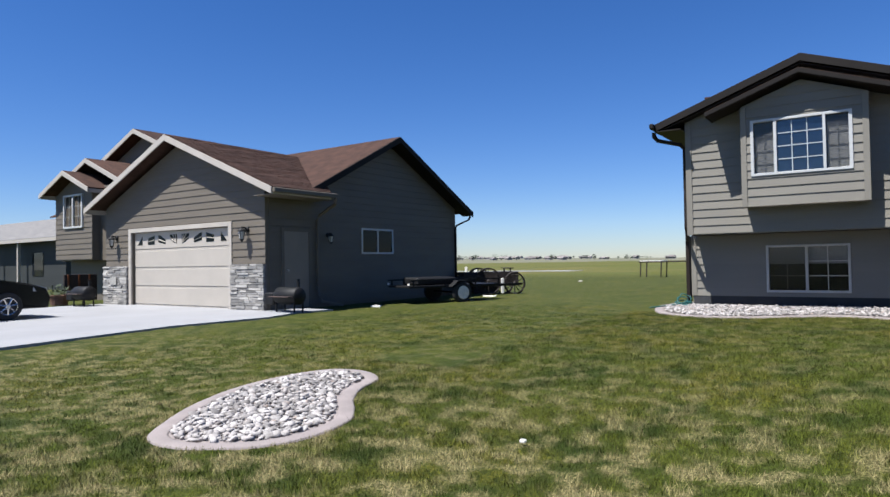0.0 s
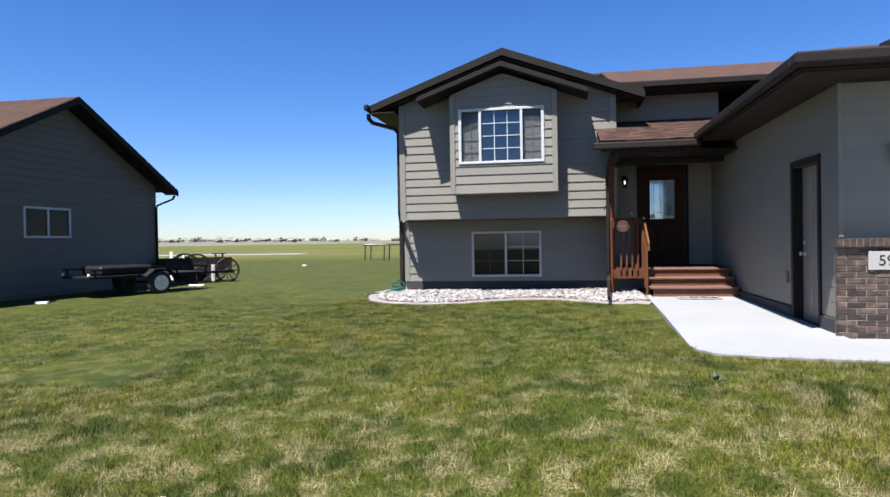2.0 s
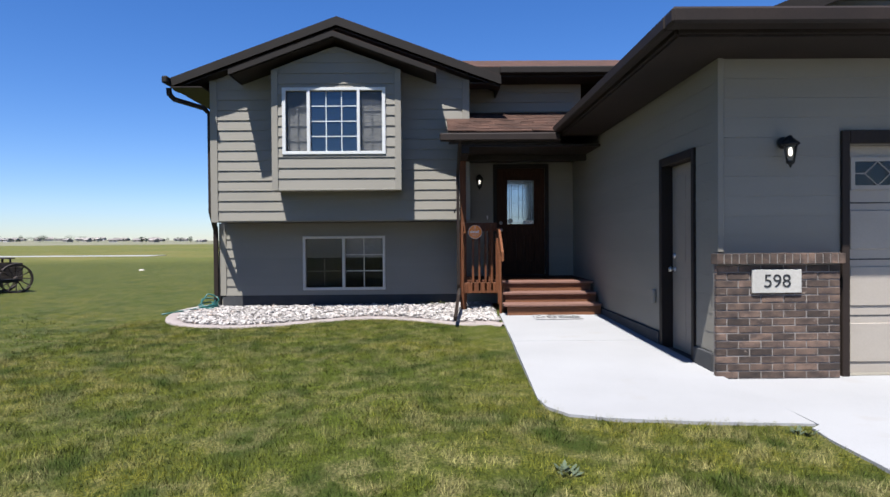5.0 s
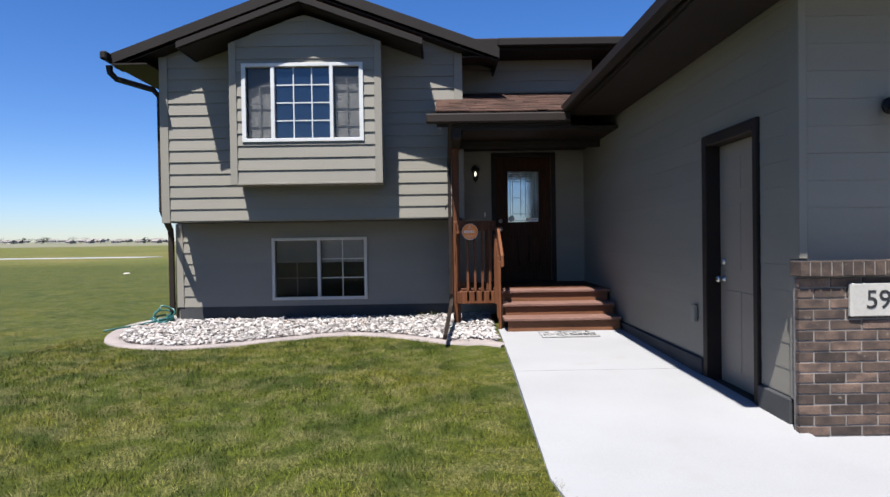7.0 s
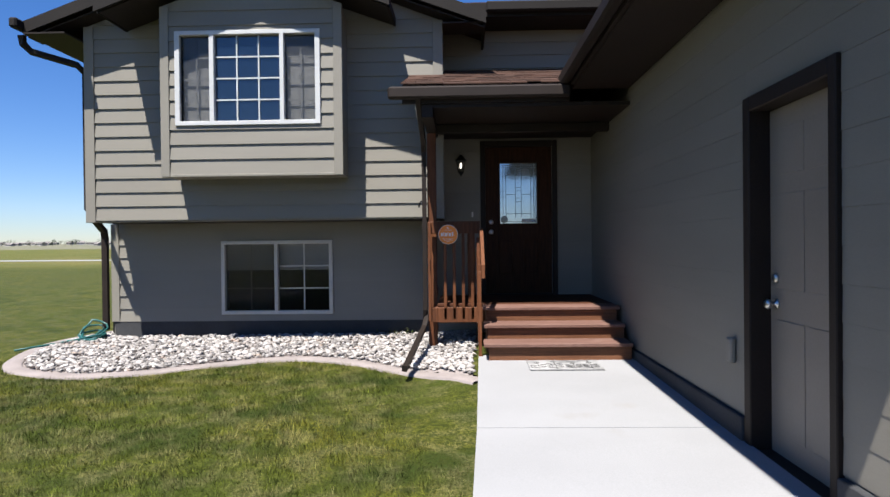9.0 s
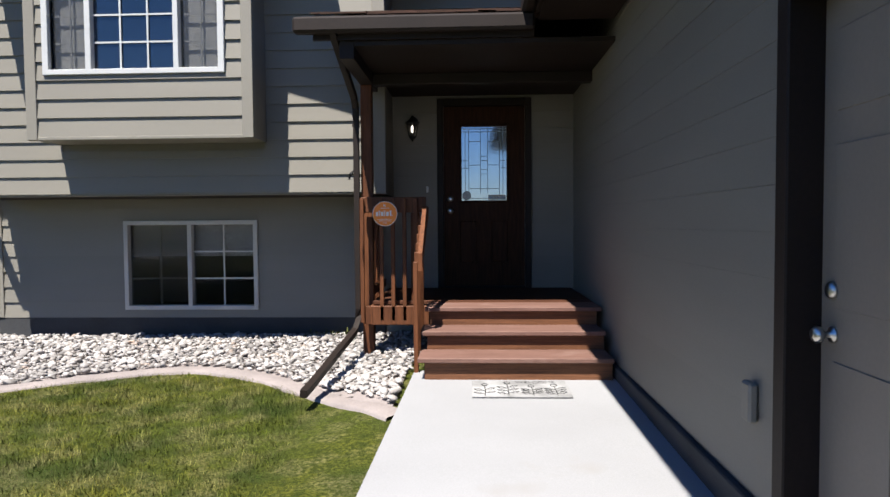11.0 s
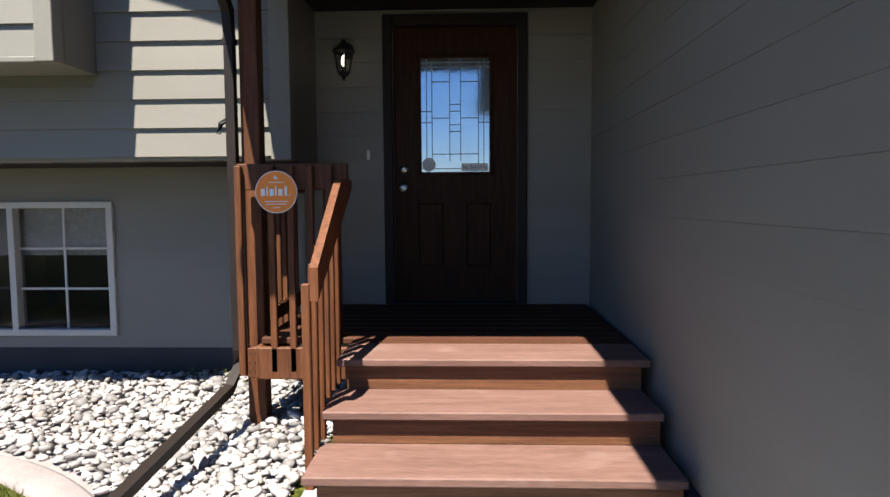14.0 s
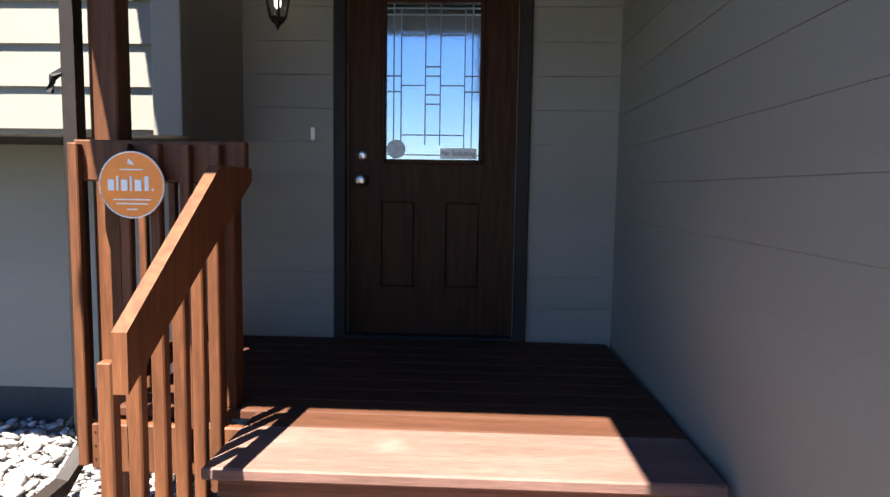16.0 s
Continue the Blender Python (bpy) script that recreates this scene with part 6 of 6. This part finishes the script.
rf = random.Random(77)
spot = lambda x, y: -1.2 + (rise_h(x) + 1.2) * (y - 560) / 390
towns = [(-640, 60), (-560, 45), (-470, 40), (-400, 30), (-300, 22), (-225, 14)]
for k in range(58):
    c, w = rf.choice(towns[:4] if k % 4 else towns)
    x, y = rf.gauss(c, w), rf.uniform(800, 945)
    far_house((x, y, spot(x, y)), rf.uniform(6, 12), rf.uniform(5, 8), rf.uniform(1.6, 2.6), rf.uniform(-0.6, 0.6))
for k in range(110):
    c, w = rf.choice(towns[:5] if k % 6 else towns)
    x, y = rf.gauss(c, w * 1.2), rf.uniform(780, 948)
    far_tree((x, y, spot(x, y)), rf.choice((1.6, 2.2, 2.8, 3.4, 4.2, 5.5, 7.0)), k)


# ---- grass ----
def grass():
    """Single blades on the mown lawn, densest along the way walked, thinning into the distance."""
    rg = np.random.RandomState(6)
    zones = [(-3.6, 4.9, 2.2, 8.0, 4300, 0.046, 0.0026), (-2.2, 3.65, 8.0, 15.2, 4200, 0.042, 0.0026), (-8.0, -3.6, 2.5, 9.0, 1700, 0.036, 0.004), (-8.0, -2.2, 9.0, 17.0, 1300, 0.028, 0.0045), (3.65, 5.25, 2.2, 9.1, 4300, 0.046, 0.0026)]
    V = []
    bedp, isp = bed_poly, island
    for x0, x1, y0, y1, dens, h, w in zones:
        n = int((x1 - x0) * (y1 - y0) * dens)
        X, Y = rg.uniform(x0, x1, n), rg.uniform(y0, y1, n)
        keep = np.ones(n, bool)
        for poly in (bedp, isp):
            c = np.zeros(n, bool)
            j = len(poly) - 1
            for i in range(len(poly)):
                (xi, yi), (xj, yj) = poly[i], poly[j]
                if yi != yj:
                    c ^= ((yi > Y) != (yj > Y)) & (X < (xj - xi) * (Y - yi) / (yj - yi) + xi)
                j = i
            keep &= ~c
        keep &= ~((X > 3.57) & (Y > 9.38))
        keep &= ~((X > 3.54 + 0.04 * (Y - 9.65)) & (Y > 9.6))
        keep &= ~((X > 3.74) & (Y > 9.17))
        keep &= ~((X > 4.05) & (Y > 9.05 - 0.12 * (X - 4.05)))
        keep &= ~((X > 5.17) & (Y < 9))
        keep &= ~((X < -8.9) & (Y < 13))
        if x1 < 0:
            keep &= rg.uniform(0, 1, n) < np.clip((X + 8.0) / 2.5, 0, 1) * np.clip((17.0 - Y) / 4.0, 0, 1)
        X, Y = X[keep], Y[keep]
        n = len(X)
        near = np.clip(X / 3.0, 0, 1)
        near = near * near * (3 - 2 * near)
        e = lambda v, a, b: np.clip((v - a) / (b - a), 0, 1) ** 2 * (3 - 2 * np.clip((v - a) / (b - a), 0, 1))
        Z = -0.31 + 0.27 * (e(Y, 5.0, 12.5) * (1 - near) + (0.26 / 0.27 + 0.1) * e(Y, 3.0, 8.6) * near)
        wv = e(-X, 5.0, 9.5)
        Z = Z * (1 - wv) - 0.13 * wv - 0.008
        fv = e(Y, 22.0, 70.0)
        Z = Z * (1 - fv) - 0.45 * fv
        tuft = 0.75 + 0.5 * (np.sin(X * 9.1 + 2 * np.sin(Y * 5.3)) * np.sin(Y * 8.3 + 2 * np.sin(X * 4.9)) * 0.5 + 0.5)
        H = h * rg.uniform(0.5, 1.25, n) * tuft
        q = rg.uniform(0, 2 * np.pi, n)
        lean = rg.uniform(0.1, 1.0, n) * H
        ql = rg.uniform(0, 2 * np.pi, n)
        dx, dy = np.cos(q) * w, np.sin(q) * w
        a = np.stack([X - dx, Y - dy, Z], 1)
        b = np.stack([X + dx, Y + dy, Z], 1)
        c = np.stack([X + np.cos(ql) * lean, Y + np.sin(ql) * lean, Z + H], 1)
        V.append(np.stack([a, b, c], 1).reshape(-1, 3))
    P = np.concatenate(V).astype(np.float32)
    k = len(P) // 3
    me = bpy.data.meshes.new("grass")
    me.vertices.add(len(P))
    me.vertices.foreach_set("co", P.ravel())
    me.loops.add(len(P))
    me.loops.foreach_set("vertex_index", np.arange(len(P), dtype=np.int32))
    me.polygons.add(k)
    me.polygons.foreach_set("loop_start", np.arange(0, 3 * k, 3, dtype=np.int32))
    me.update(calc_edges=True)
    me.materials.append(BLADES)
    tagged(new("grass", me), "mown green and straw-coloured grass blades", "grass", kind="stuff")


grass()
rw = random.Random(31)
for wx, wy in ((3.44, 8.1), (5.1, 8.72)):
    bm = bmesh.new()
    for k in range(26):
        q = rw.uniform(0, 6.28)
        d = Vector((math.cos(q), math.sin(q), rw.uniform(0.25, 0.9))).normalized()
        s = d.cross(Vector((0, 0, 1))).normalized() * 0.012
        base, ln = Vector((wx + rw.uniform(-0.05, 0.05), wy + rw.uniform(-0.05, 0.05), ground_z(wx, wy))), rw.uniform(0.04, 0.09)
        bm.faces.new([bm.verts.new(p) for p in (base, base + d * ln * 0.6 + s, base + d * ln, base + d * ln * 0.6 - s)])
    tagged(part("weed", bm, LEAF), "dark leafy weed growing in the lawn", "weed", group="weeds in the lawn", kind="stuff")
bm = bmesh.new()
for k in range(120):
    c = Vector((2.62 + rw.gauss(0, 0.16), 16.42 + rw.gauss(0, 0.06), 0.06 + abs(rw.gauss(0, 0.035))))
    u = Vector((rw.uniform(-1, 1), rw.uniform(-1, 1), rw.uniform(0, 1))).normalized() * 0.025
    w = u.cross(Vector((0.1, 0.3, 1))).normalized() * 0.01
    bm.faces.new([bm.verts.new(p) for p in (c - u, c + w, c + u, c - w)])
tagged(part("weed", bm, BLADES), "low green weed among the rocks at the wall", "weed", kind="stuff")
